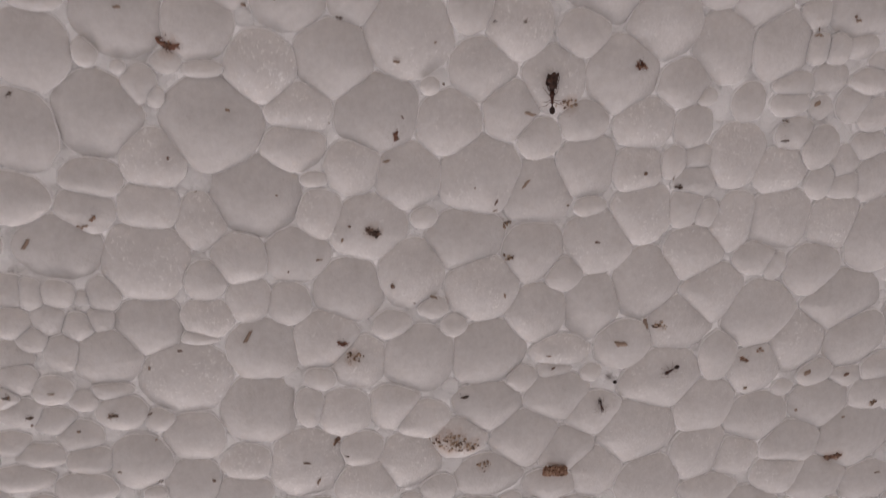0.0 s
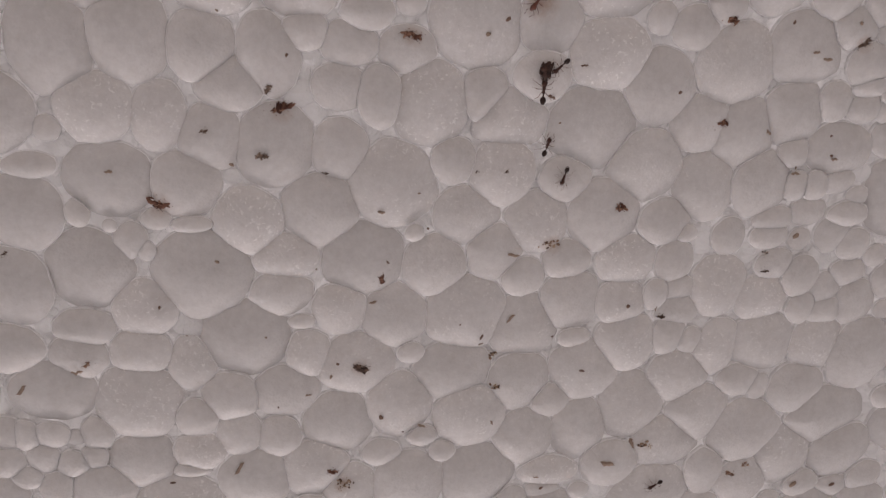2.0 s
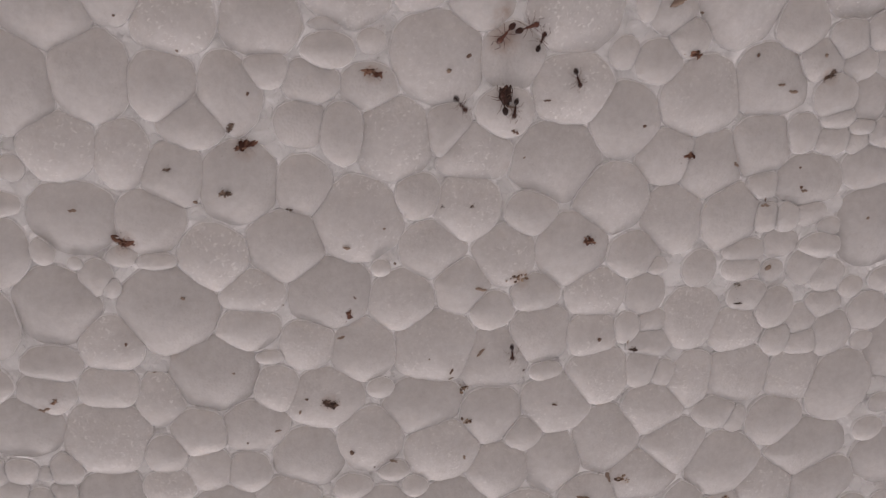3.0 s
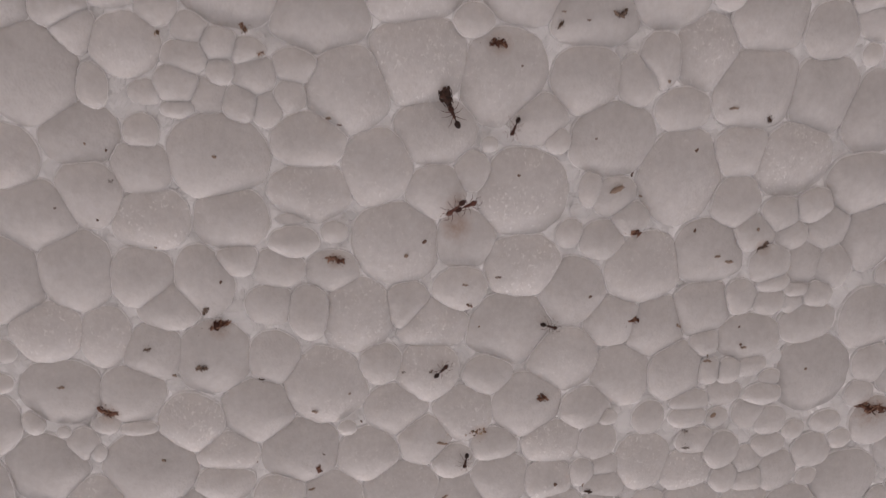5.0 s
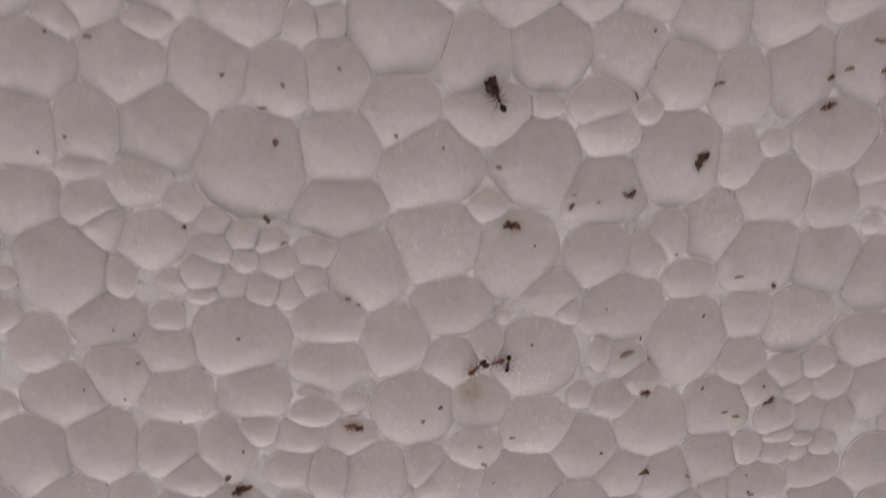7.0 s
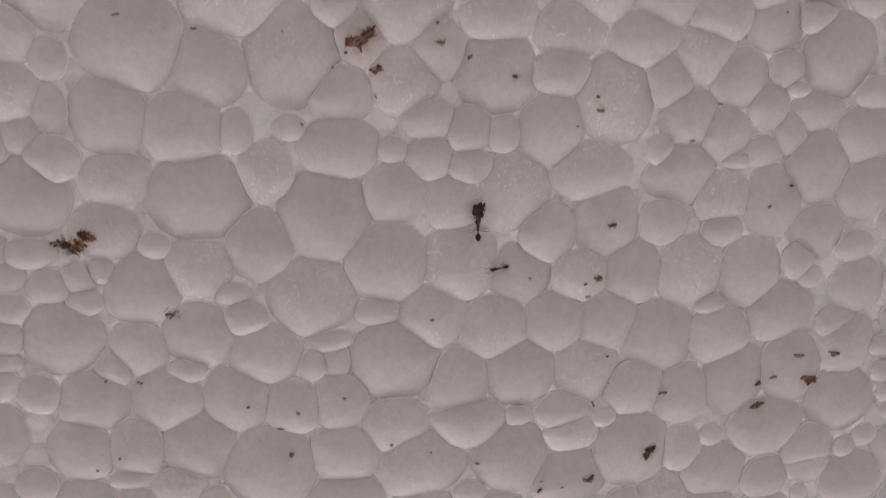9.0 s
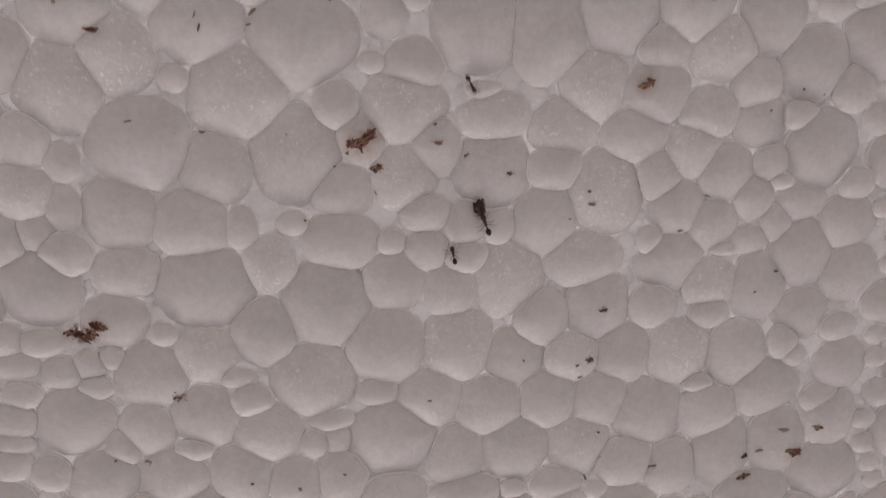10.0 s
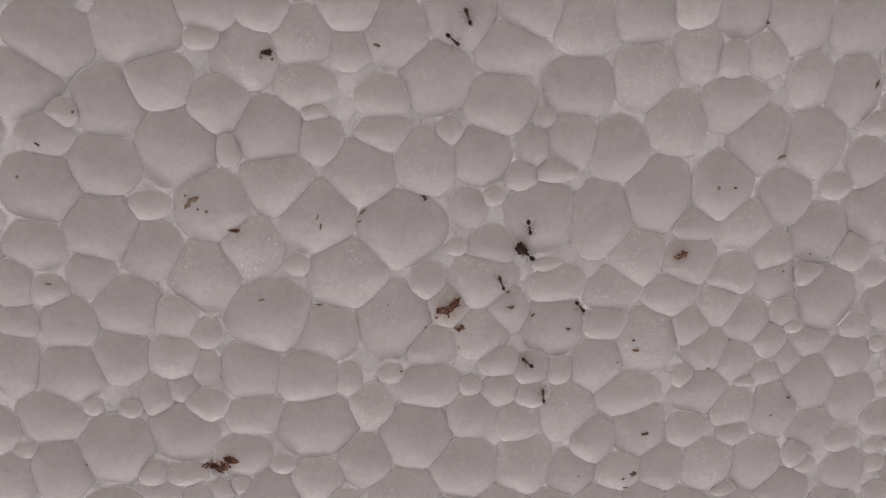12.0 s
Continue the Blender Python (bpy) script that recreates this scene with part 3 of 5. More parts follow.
BEADS += [
    (34.6, -26.9, 0.95, 1.18), (5.4, -27.0, 3.10, 2.73), (-18.3, -27.8, 3.25, 2.67), (37.3, -27.9, 2.14, 2.84), (41.7, -27.9, 3.17, 3.00),
    (47.2, -28.3, 2.64, 2.56), (13.4, -28.6, 3.36, 2.78), (25.1, -29.3, 3.06, 3.05), (-5.0, -29.3, 2.11, 2.19), (-0.6, -29.3, 2.65, 2.41),
    (-12.3, -29.3, 3.39, 3.44), (51.7, -29.6, 3.00, 3.63), (19.4, -30.1, 2.79, 2.77), (34.1, -30.7, 2.68, 2.68), (-7.8, -31.1, 1.58, 1.77),
    (-22.6, -31.3, 1.42, 1.48), (40.1, -31.4, 2.10, 1.61), (-21.1, -31.5, 0.98, 1.29), (-19.1, -31.5, 1.16, 1.10), (9.0, -31.5, 2.72, 3.11),
    (-15.7, -31.9, 1.10, 1.51), (-17.4, -32.1, 0.67, 0.60), (22.3, -32.1, 1.64, 1.65), (42.0, -32.2, 0.90, 1.28),
]
BEADS += [
    (46.0, -32.9, 2.63, 2.50), (3.7, -32.9, 2.91, 2.96), (-4.5, -33.0, 1.80, 2.13), (15.0, -33.2, 3.23, 3.05), (-1.3, -33.6, 1.75, 1.95),
    (30.1, -33.7, 3.10, 3.54), (-20.1, -33.8, 1.17, 1.28), (-23.0, -34.0, 1.57, 1.33), (-16.2, -34.1, 0.94, 1.03), (-7.9, -34.5, 2.06, 1.79),
    (10.9, -34.6, 1.18, 0.88), (-18.0, -34.6, 1.10, 1.14), (36.5, -34.9, 3.16, 2.95), (-12.6, -35.1, 2.80, 2.73), (-21.6, -35.6, 1.09, 0.94),
    (25.2, -35.6, 2.48, 3.51), (20.2, -35.9, 2.64, 2.96), (7.3, -36.1, 1.46, 1.22), (-8.7, -36.3, 1.53, 0.64), (12.7, -36.5, 1.00, 0.96),
    (49.9, -36.6, 4.15, 3.26), (-19.5, -36.9, 1.20, 1.49), (-23.4, -37.1, 1.43, 1.37), (41.5, -37.4, 3.45, 3.39),
]
BEADS += [
    (1.6, -37.4, 2.77, 2.94), (33.8, -37.8, 3.45, 2.90), (-16.1, -37.8, 2.63, 2.70), (-3.6, -37.9, 2.94, 3.03), (-23.3, -39.2, 1.62, 1.52),
    (28.6, -39.6, 2.74, 2.43), (22.6, -39.8, 2.94, 1.56), (4.4, -39.8, 2.45, 2.52), (16.1, -39.8, 3.52, 3.36), (9.7, -39.9, 3.22, 3.37),
    (-20.8, -40.4, 1.48, 1.21), (-10.2, -40.4, 3.85, 3.59), (-24.6, -40.8, 1.07, 0.99), (46.4, -40.8, 3.17, 3.43), (52.1, -40.9, 3.19, 3.17),
    (-16.2, -40.9, 1.56, 0.78), (1.1, -41.0, 1.21, 1.04), (38.1, -41.5, 1.74, 2.80), (-18.5, -41.7, 1.06, 0.90), (22.1, -41.8, 1.51, 0.79),
    (19.2, -42.5, 1.39, 1.22), (-23.6, -42.5, 1.73, 1.41), (-15.6, -43.1, 2.04, 1.60), (42.4, -43.3, 2.56, 2.82),
]
BEADS += [
    (-21.1, -43.6, 1.77, 1.26), (33.2, -43.9, 4.01, 3.34), (0.0, -43.9, 1.23, 1.90), (55.5, -44.0, 1.90, 1.65), (-12.7, -44.1, 1.11, 1.05),
    (48.8, -44.1, 1.84, 1.49), (-4.3, -44.1, 3.28, 3.31), (7.6, -44.6, 2.35, 2.31), (3.1, -44.8, 2.31, 2.41), (22.7, -44.8, 3.41, 2.53),
    (52.4, -44.9, 1.88, 1.24), (-19.4, -45.3, 1.89, 1.52), (16.4, -45.4, 3.48, 2.63), (-24.8, -45.6, 1.76, 1.16), (10.3, -46.2, 2.30, 1.99),
    (-10.0, -46.3, 2.47, 2.58), (55.7, -47.0, 2.57, 1.99), (-23.0, -47.0, 2.68, 1.18), (26.4, -47.1, 2.83, 2.35), (37.8, -47.3, 3.10, 3.24),
    (-18.8, -47.9, 2.06, 1.32), (50.3, -48.0, 3.28, 2.96), (-14.8, -48.6, 2.73, 2.68), (13.6, -48.7, 2.80, 2.06),
]
BEADS += [
    (4.6, -49.0, 1.86, 1.84), (43.6, -49.1, 3.21, 2.94), (-24.5, -49.2, 2.92, 1.33), (20.0, -49.3, 3.22, 3.29), (-5.7, -49.6, 2.12, 1.88),
    (31.2, -49.8, 4.28, 3.81), (-0.2, -50.3, 3.36, 3.50), (-19.6, -50.8, 2.79, 1.49), (9.1, -51.0, 3.20, 3.14), (24.3, -51.1, 2.75, 2.71),
    (-10.5, -51.4, 2.44, 2.65), (48.1, -52.7, 3.07, 2.79), (55.0, -52.8, 4.09, 3.75), (38.2, -52.9, 3.07, 3.29), (5.0, -53.1, 2.76, 2.65),
    (-6.3, -53.1, 2.51, 2.07), (16.8, -53.4, 3.47, 2.31), (42.0, -53.6, 2.38, 2.33), (27.3, -54.0, 2.83, 2.95), (11.8, -54.3, 1.69, 1.69),
    (23.0, -55.1, 2.90, 1.76), (33.2, -56.1, 3.18, 3.35), (47.5, -56.3, 2.93, 2.58), (52.2, -57.6, 3.34, 2.73),
]
BEADS += [
    (39.9, -57.7, 3.17, 1.96), (58.4, -58.6, 3.44, 2.40),
]


def reach(rx, ry, a):
    """How far an oval bead would reach in the direction a."""
    return rx * ry / np.hypot(ry * np.cos(a), rx * np.sin(a))


def pack(beads):
    """Fill the rest of the panel's face with beads of mixed sizes."""
    rnd = random.Random(7)
    made = [tuple(b) for b in beads]
    grid = {}
    for b in made:
        grid.setdefault((int(b[0] // 9), int(b[1] // 9)), []).append(b)
    for r, tries in ((3.2, 3600), (2.7, 7000), (2.2, 8500), (1.7, 11000), (1.3, 16000), (0.9, 34000)):
        for _ in range(tries):
            x, y = rnd.uniform(X0 + r, X1 - r), rnd.uniform(Y0 + r, Y1 - r)
            s = r * rnd.uniform(0.88, 1.12)
            i, j = int(x // 9), int(y // 9)
            near = [b for a in (-1, 0, 1) for c in (-1, 0, 1) for b in grid.get((i + a, j + c), ())]
            tight = 1.02 if -26 < x < 61 and -60 < y < 87 else 0.9
            if all(math.hypot(x - b[0], y - b[1]) > tight * (s + reach(b[2], b[3], math.atan2(y - b[1], x - b[0]))) for b in near):
                b = (x, y, s * rnd.uniform(1.0, 1.12), s * rnd.uniform(0.88, 1.0))
                made.append(b)
                grid.setdefault((i, j), []).append(b)
    return made


EVERY = pack(BEADS)
BX, BY, BU, BV = (np.array([b[i] for b in EVERY]) for i in range(4))
BR = np.sqrt(BU * BV)


def bead_heights():
    """Each bead's top, the drop from it to the edge, and its tilt."""
    rnd = random.Random(3)
    return [(rnd.gauss(0, 0.09) - 0.08 * max(0.0, 2.0 - r), 0.26 * r + 0.18, rnd.gauss(0, 0.045), rnd.gauss(-0.02, 0.045)) for r in BR]


HEIGHTS = bead_heights()
OUTLINES = {}


def outline(k):
    """How far a bead reaches to each side: round where it is free, flat where it meets a neighbour."""
    if k in OUTLINES:
        return OUTLINES[k]
    rnd = random.Random(int(k))
    x, y, rx, ry = EVERY[k]
    r = float(BR[k])
    dx, dy = BX - x, BY - y
    dist = np.hypot(dx, dy)
    near = np.where((dist < max(rx, ry) + np.maximum(BU, BV) + 0.6) & (dist > 1e-6))[0]
    n = 44 if r > 1.4 else 26
    ang = np.arange(n) * 2 * math.pi / n
    power = 11.0
    free = reach(rx, ry, ang) * ((1.17 if r > 1.4 else 1.28) + 0.015 * np.sin(3 * ang + rnd.uniform(0, 6)))
    acc = free ** -power
    for j in near:
        d = dist[j]
        way = math.atan2(dy[j], dx[j])
        mine, other = float(reach(rx, ry, way)), float(reach(BU[j], BV[j], way))
        over = min(0.25, max(0.0, 0.6 * (HEIGHTS[k][0] - HEIGHTS[j][0])))
        half = max((d + mine - other) / 2 + 0.2 + over, 0.35 * mine)
        c = np.cos(ang - way)
        acc += np.where(c > 0.05, (half / np.maximum(c, 0.05)) ** -power, 0)
    wave = sum(0.0065 * np.sin(m * ang + rnd.uniform(0, 6)) for m in (4, 5, 7, 9, 11, 13, 16))
    OUTLINES[k] = ang, acc ** (-1 / power) * (1 + wave)
    return OUTLINES[k]


def dome(s):
    s = min(s, 1.0)
    return 0.8 * s ** 2.4 + 0.2 * (1 - (1 - s ** 24) ** 0.5)


def surface(x, y):
    """The height of the panel's face at a place, in millimetres."""
    best = -1.2
    for k in np.where((np.abs(BX - x) < 5) & (np.abs(BY - y) < 5))[0]:
        px, py = x - BX[k], y - BY[k]
        d = math.hypot(px, py)
        ang, rho = outline(k)
        s = d / np.interp(math.atan2(py, px) % (2 * math.pi), ang, rho, period=2 * math.pi)
        if s <= 1:
            top, deep, tx, ty = HEIGHTS[k]
            best = max(best, top - deep * dome(s) + (tx * px + ty * py) * (1 - 0.5 * s))
    return best


def panel_body(every, heights):
    """The slab under the beads: its foam rises to their edges and sinks in the hollows between them."""
    step = 0.33
    nx, ny = int((X1 - X0) / step), int((Y1 - Y0) / step)
    gx, gy = np.meshgrid(np.linspace(X0, X1, nx + 1), np.linspace(Y0, Y1, ny + 1))
    gap = np.full(gx.shape, 9.0)
    rim = np.full(gx.shape, -0.5)
    for k, ((x, y, rx, ry), (top, deep, _, _)) in enumerate(zip(every, heights)):
        r = max(rx, ry)
        i0, i1 = max(0, int((x - r - 3 - X0) / step)), min(nx + 1, int((x + r + 3 - X0) / step) + 2)
        j0, j1 = max(0, int((y - r - 3 - Y0) / step)), min(ny + 1, int((y + r + 3 - Y0) / step) + 2)
        px, py = gx[j0:j1, i0:i1] - x, gy[j0:j1, i0:i1] - y
        ang, rho = outline(k)
        piece = np.hypot(px, py) - np.interp(np.arctan2(py, px) % (2 * math.pi), ang, rho, period=2 * math.pi)
        gap[j0:j1, i0:i1] = np.minimum(gap[j0:j1, i0:i1], piece)
        rim[j0:j1, i0:i1] = np.where(piece < 0.5, np.minimum(rim[j0:j1, i0:i1], top - deep), rim[j0:j1, i0:i1])
    rough = np.random.default_rng(5).normal(0, 0.05, gx.shape) + 0.16 * np.sin(gx * 3.1 + 2 * np.sin(gy * 1.3)) * np.sin(gy * 3.7 + 2 * np.sin(gx * 1.7))
    # where hollows are left, deeper beads show in them
    deeper = []
    taken = {}
    for q in np.argsort(-gap, axis=None):
        wide = gap.flat[q]
        if wide < 0.1:
            break
        x, y = float(gx.flat[q]), float(gy.flat[q])
        if wide > 3 or not (-22 < x < 62 and -60 < y < 100):
            continue
        i, j = int(x // 2), int(y // 2)
        r = min(1.7, wide * 0.8 + 0.55 + 0.25 * math.sin(x * 7 + y * 5))
        if any(math.hypot(x - u, y - v) < 0.62 * (r + s) for a in (-1, 0, 1) for b in (-1, 0, 1) for u, v, s in taken.get((i + a, j + b), ())):
            continue
        taken.setdefault((i, j), []).append((x, y, r))
        deeper.append((x, y, r, float(rim.flat[q]) - 0.1 - 0.1 * math.sin(x * 3 + y * 11)))
    gz = rim - 0.28 - 0.7 * np.clip(gap - 0.1, 0, 1.5) + 1.1 * rough
    verts = [(x * MM, y * MM, z * MM) for x, y, z in zip(gx.ravel(), gy.ravel(), gz.ravel())]
    w = nx + 1
    faces = [(j * w + i, j * w + i + 1, (j + 1) * w + i + 1, (j + 1) * w + i) for j in range(ny) for i in range(nx) if gap[j:j + 2, i:i + 2].max() > -0.3]
    ring = [i for i in range(nx + 1)] + [j * w + nx for j in range(1, ny + 1)]
    ring += [ny * w + i for i in range(nx - 1, -1, -1)] + [j * w for j in range(ny - 1, 0, -1)]
    base = len(verts)
    verts += [(verts[v][0], verts[v][1], -THICK * MM) for v in ring]
    faces += [(ring[(i + 1) % len(ring)], ring[i], base + i, base + (i + 1) % len(ring)) for i in range(len(ring))]
    faces.append(tuple(base + i for i in reversed(range(len(ring)))))
    body = from_faces("panel_body", verts, faces, INNER, panel)
    # opaque unseen sides keep the sun out, the near-clear back lets it in
    body.data.materials.append(SKIN)
    body.data.materials.append(BACK)
    body.data.polygons[len(faces) - 1].material_index = 2
    for k in range(len(faces) - 1 - len(ring), len(faces) - 1):
        body.data.polygons[k].material_index = 1
    for k in range(len(faces) - 1 - len(ring), len(faces)):
        body.data.polygons[k].use_smooth = False
    return deeper


def deep_bead(x, y, r, top):
    """A bead of the layer below, of which only a part shows."""
    rnd = random.Random(int(x * 100))
    p, q, n = rnd.uniform(0, 6), rnd.uniform(0, 6), 16
    verts, faces = [(x * MM, y * MM, top * MM)], []
    rings = [(0.35, 0.0), (0.65, 0.0), (0.85, 0.0), (0.95, 0.0), (1.0, 0.05), (0.9, 0.35)]
    for s, down in rings:
        for i in range(n):
            a = i * 2 * math.pi / n
            h = s * r * (1 + 0.1 * math.sin(2 * a + p) + 0.05 * math.sin(3 * a + q))
            verts.append(((x + h * math.cos(a)) * MM, (y + h * math.sin(a)) * MM, (top - (0.34 * r + 0.06) * dome(s) - down) * MM))
    for i in range(n):
        faces.append((0, 1 + i, 1 + (i + 1) % n))
    for level in range(len(rings) - 1):
        a, b = 1 + level * n, 1 + (level + 1) * n
        faces += [(a + i, b + i, b + (i + 1) % n, a + (i + 1) % n) for i in range(n)]
    # index 2 is the whiter INNER, painting the glow of the hollows
    return verts, faces, [2] * len(faces)


def bead_shape(k):
    """One bead: a lens, domed on its face and rounded behind."""
    x, y = EVERY[k][:2]
    ang, rho = outline(k)
    n = len(ang)
    size = float(rho.mean())
    top, deep, tilt_x, tilt_y = HEIGHTS[k]
    edge = 1 - min(0.1, 0.06 * size) / size
    verts, faces = [(x * MM, y * MM, top * MM)], []
    rings = [(edge * f, 0) for f in (0.28, 0.52, 0.72, 0.84, 0.92, 0.97, 1.0)] + [(0.5 + 0.5 * edge, 0), (1.0, 0), (0.97, 0.12), (0.8, 0.3), (0.45, 0.5)]
    for s, down in rings:
        for a, q in zip(ang, rho):
            px, py = s * q * math.cos(a), s * q * math.sin(a)
            z = top - deep - down * 0.55 * size - 0.02 if down else top - deep * dome(s)
            z += (tilt_x * px + tilt_y * py) * (1 - 0.5 * s)
            verts.append(((x + px) * MM, (y + py) * MM, z * MM))
    for i in range(n):
        faces.append((0, 1 + i, 1 + (i + 1) % n))
    for level in range(len(rings) - 1):
        a, b = 1 + level * n, 1 + (level + 1) * n
        for i in range(n):
            faces.append((a + i, b + i, b + (i + 1) % n, a + (i + 1) % n))
    faces.append(tuple(1 + (len(rings) - 1) * n + i for i in reversed(range(n))))
    # edge and back take the whiter RIM, which paints the bright rim of light
    skin = [0] * (7 * n) + [1] * (len(faces) - 7 * n)
    return verts, faces, skin



# ---- dirt on the panel ----
SOIL_CLUMPS = []
SOIL_CLUMPS += [
    (6.9, 81.5, 0.66, -2, 1), (-2.3, 81.1, 1.11, 8, 0), (53.3, 76.6, 0.74, 64, 1), (-21.4, 74.4, 0.53, -3, 0), (10.6, 68.0, 0.73, -33, 0),
    (-6.3, 65.9, 0.97, -3, 2), (35.0, 61.2, 1.30, 7, 3), (12.6, 57.3, 2.62, 28, 2), (18.4, 57.0, 0.78, -2, 3), (20.8, 55.8, 0.64, 39, 1),
    (13.6, 55.0, 1.11, 8, 2), (24.2, 54.3, 0.58, -2, 1), (41.1, 51.6, 0.49, -2, 0), (31.0, 51.5, 0.65, -2, 3), (47.9, 44.7, 0.51, -3, 1),
    (-8.8, 43.1, 1.69, 8, 2), (-10.3, 42.3, 2.46, -13, 2), (32.5, 42.1, 0.79, -3, 1),
]
SOIL_CLUMPS += [
    (31.6, 37.5, 0.95, -28, 1), (-6.3, 30.6, 0.53, -5, 1), (51.9, 26.4, 1.75, -13, 2), (47.1, 26.3, 0.90, 12, 1), (38.1, 26.2, 0.67, 12, 1),
    (47.2, 24.2, 1.26, 18, 1), (37.1, 20.5, 1.52, 45, 0), (31.7, 17.9, 1.10, 18, 1), (4.3, 17.3, 1.00, -69, 3), (27.1, 17.1, 0.69, 61, 1),
    (22.5, 16.0, 1.25, -11, 2), (5.3, 15.6, 0.51, -2, 3), (44.5, 9.5, 0.70, -63, 0), (-6.0, 6.8, 0.39, -3, 0), (34.1, 0.6, 0.98, -4, 2),
    (10.2, 0.6, 0.52, 78, 0), (9.9, -0.3, 1.24, -4, 2), (45.3, -1.2, 1.13, 29, 1),
]
SOIL_CLUMPS += [
    (-0.4, -3.9, 0.80, 49, 1), (0.5, -5.4, 1.61, 23, 2), (-5.1, -6.8, 0.61, 7, 1), (34.5, -7.3, 1.12, -5, 2), (-1.1, -8.8, 0.97, -5, 1),
    (3.4, -10.4, 0.57, 0, 0), (17.2, -10.6, 0.44, 0, 1), (14.9, -10.6, 0.39, 0, 0), (-8.8, -12.3, 1.52, -5, 2), (26.8, -14.0, 1.12, 0, 2),
    (-20.0, -15.7, 0.55, 20, 1), (58.3, -18.1, 2.71, -6, 2), (40.3, -18.8, 0.67, -1, 1), (7.5, -19.3, 1.08, 81, 2), (40.4, -20.4, 0.62, -1, 0),
    (-7.9, -23.2, 0.37, -2, 0), (31.6, -24.3, 0.66, -2, 0), (-15.5, -25.2, 0.61, 30, 3),
]
SOIL_CLUMPS += [
    (5.7, -27.2, 1.31, -24, 0), (3.0, -37.5, 1.06, -10, 2), (-24.3, -40.6, 0.85, -5, 1), (42.4, -41.1, 0.82, -4, 3), (40.8, -42.1, 1.05, -4, 3),
    (-22.9, -42.8, 0.71, 7, 1), (-16.3, -43.1, 0.91, 1, 1), (14.0, -44.1, 0.73, -5, 0), (2.3, -48.1, 1.07, 42, 3), (3.2, -49.4, 0.46, -6, 0),
    (-13.3, -50.7, 0.53, -6, 1), (53.1, -54.7, 1.85, 26, 3),
]
DIRT_FLAKES = []
DIRT_FLAKES += [
    (44.4, 70.1, 1.33, 5, 1), (-9.7, 68.7, 1.77, 33, 1), (5.0, 67.0, 0.76, 38, 1), (1.0, 66.9, 0.57, 77, 1), (4.7, 66.1, 0.50, 7, 0),
    (1.2, 66.0, 0.62, 77, 0), (-22.4, 62.2, 0.59, -15, 1), (-4.5, 59.4, 0.62, -1, 1), (0.6, 58.3, 0.56, -1, 0), (13.5, 53.1, 0.39, -62, 1),
    (14.0, 51.4, 0.39, -2, 1), (30.8, 35.8, 0.55, -4, 1), (50.5, 29.0, 1.13, -10, 1), (48.5, 27.0, 1.16, 12, 1), (4.6, 25.5, 0.76, -5, 1),
    (31.8, 25.4, 0.66, -70, 0), (27.3, 18.1, 0.39, -1, 1), (29.1, 17.5, 0.35, -1, 0),
]
DIRT_FLAKES += [
    (9.9, 10.8, 0.66, -2, 1), (41.3, 10.6, 0.84, 8, 1), (10.6, 10.3, 0.38, -3, 0), (33.7, 5.4, 0.61, 85, 0), (32.2, 4.4, 1.36, 23, 1),
    (34.4, 3.6, 0.43, -3, 1), (41.3, -1.8, 0.65, 1, 1), (42.4, -2.4, 0.82, -4, 1), (22.8, -2.6, 0.56, 1, 0), (20.0, -2.9, 0.51, -4, 1),
    (20.4, -4.9, 0.70, -30, 0), (38.7, -8.2, 0.64, -50, 1), (-11.9, -9.6, 0.59, -6, 1), (44.7, -10.5, 0.60, 0, 1), (41.6, -11.2, 0.44, 92, 0),
    (41.6, -11.7, 0.79, 0, 1), (7.5, -13.5, 0.59, -10, 1), (18.1, -17.7, 1.12, -16, 1),
]
DIRT_FLAKES += [
    (8.0, -17.8, 0.40, -51, 0), (6.9, -21.4, 0.88, 4, 1), (-7.9, -23.5, 0.25, -2, 1), (31.0, -23.5, 0.43, 78, 1), (18.3, -23.7, 1.00, 42, 1),
    (15.8, -25.1, 0.56, 63, 0), (-16.3, -25.8, 1.08, 9, 1), (15.8, -25.9, 0.46, 19, 1), (-20.7, -27.2, 1.12, 48, 1), (24.8, -29.0, 0.51, -3, 0),
    (1.3, -29.6, 0.63, 8, 1), (10.9, -33.6, 0.91, -25, 1), (17.0, -33.7, 0.51, -69, 1), (-4.8, -36.3, 1.37, 53, 1), (-10.4, -37.5, 0.49, -4, 0),
    (30.5, -37.6, 1.24, -69, 1), (28.1, -39.2, 1.44, -9, 1), (21.4, -40.0, 0.53, -4, 1),
]
DIRT_FLAKES += [
    (-20.8, -40.5, 0.61, -5, 1), (-13.4, -43.4, 0.49, 30, 0), (-16.5, -49.2, 0.56, -6, 1), (-0.4, -49.7, 0.71, -6, 0), (0.6, -52.0, 0.81, 72, 1),
    (58.8, -57.2, 0.75, -6, 1),
]
DIRT_SPECKS = []
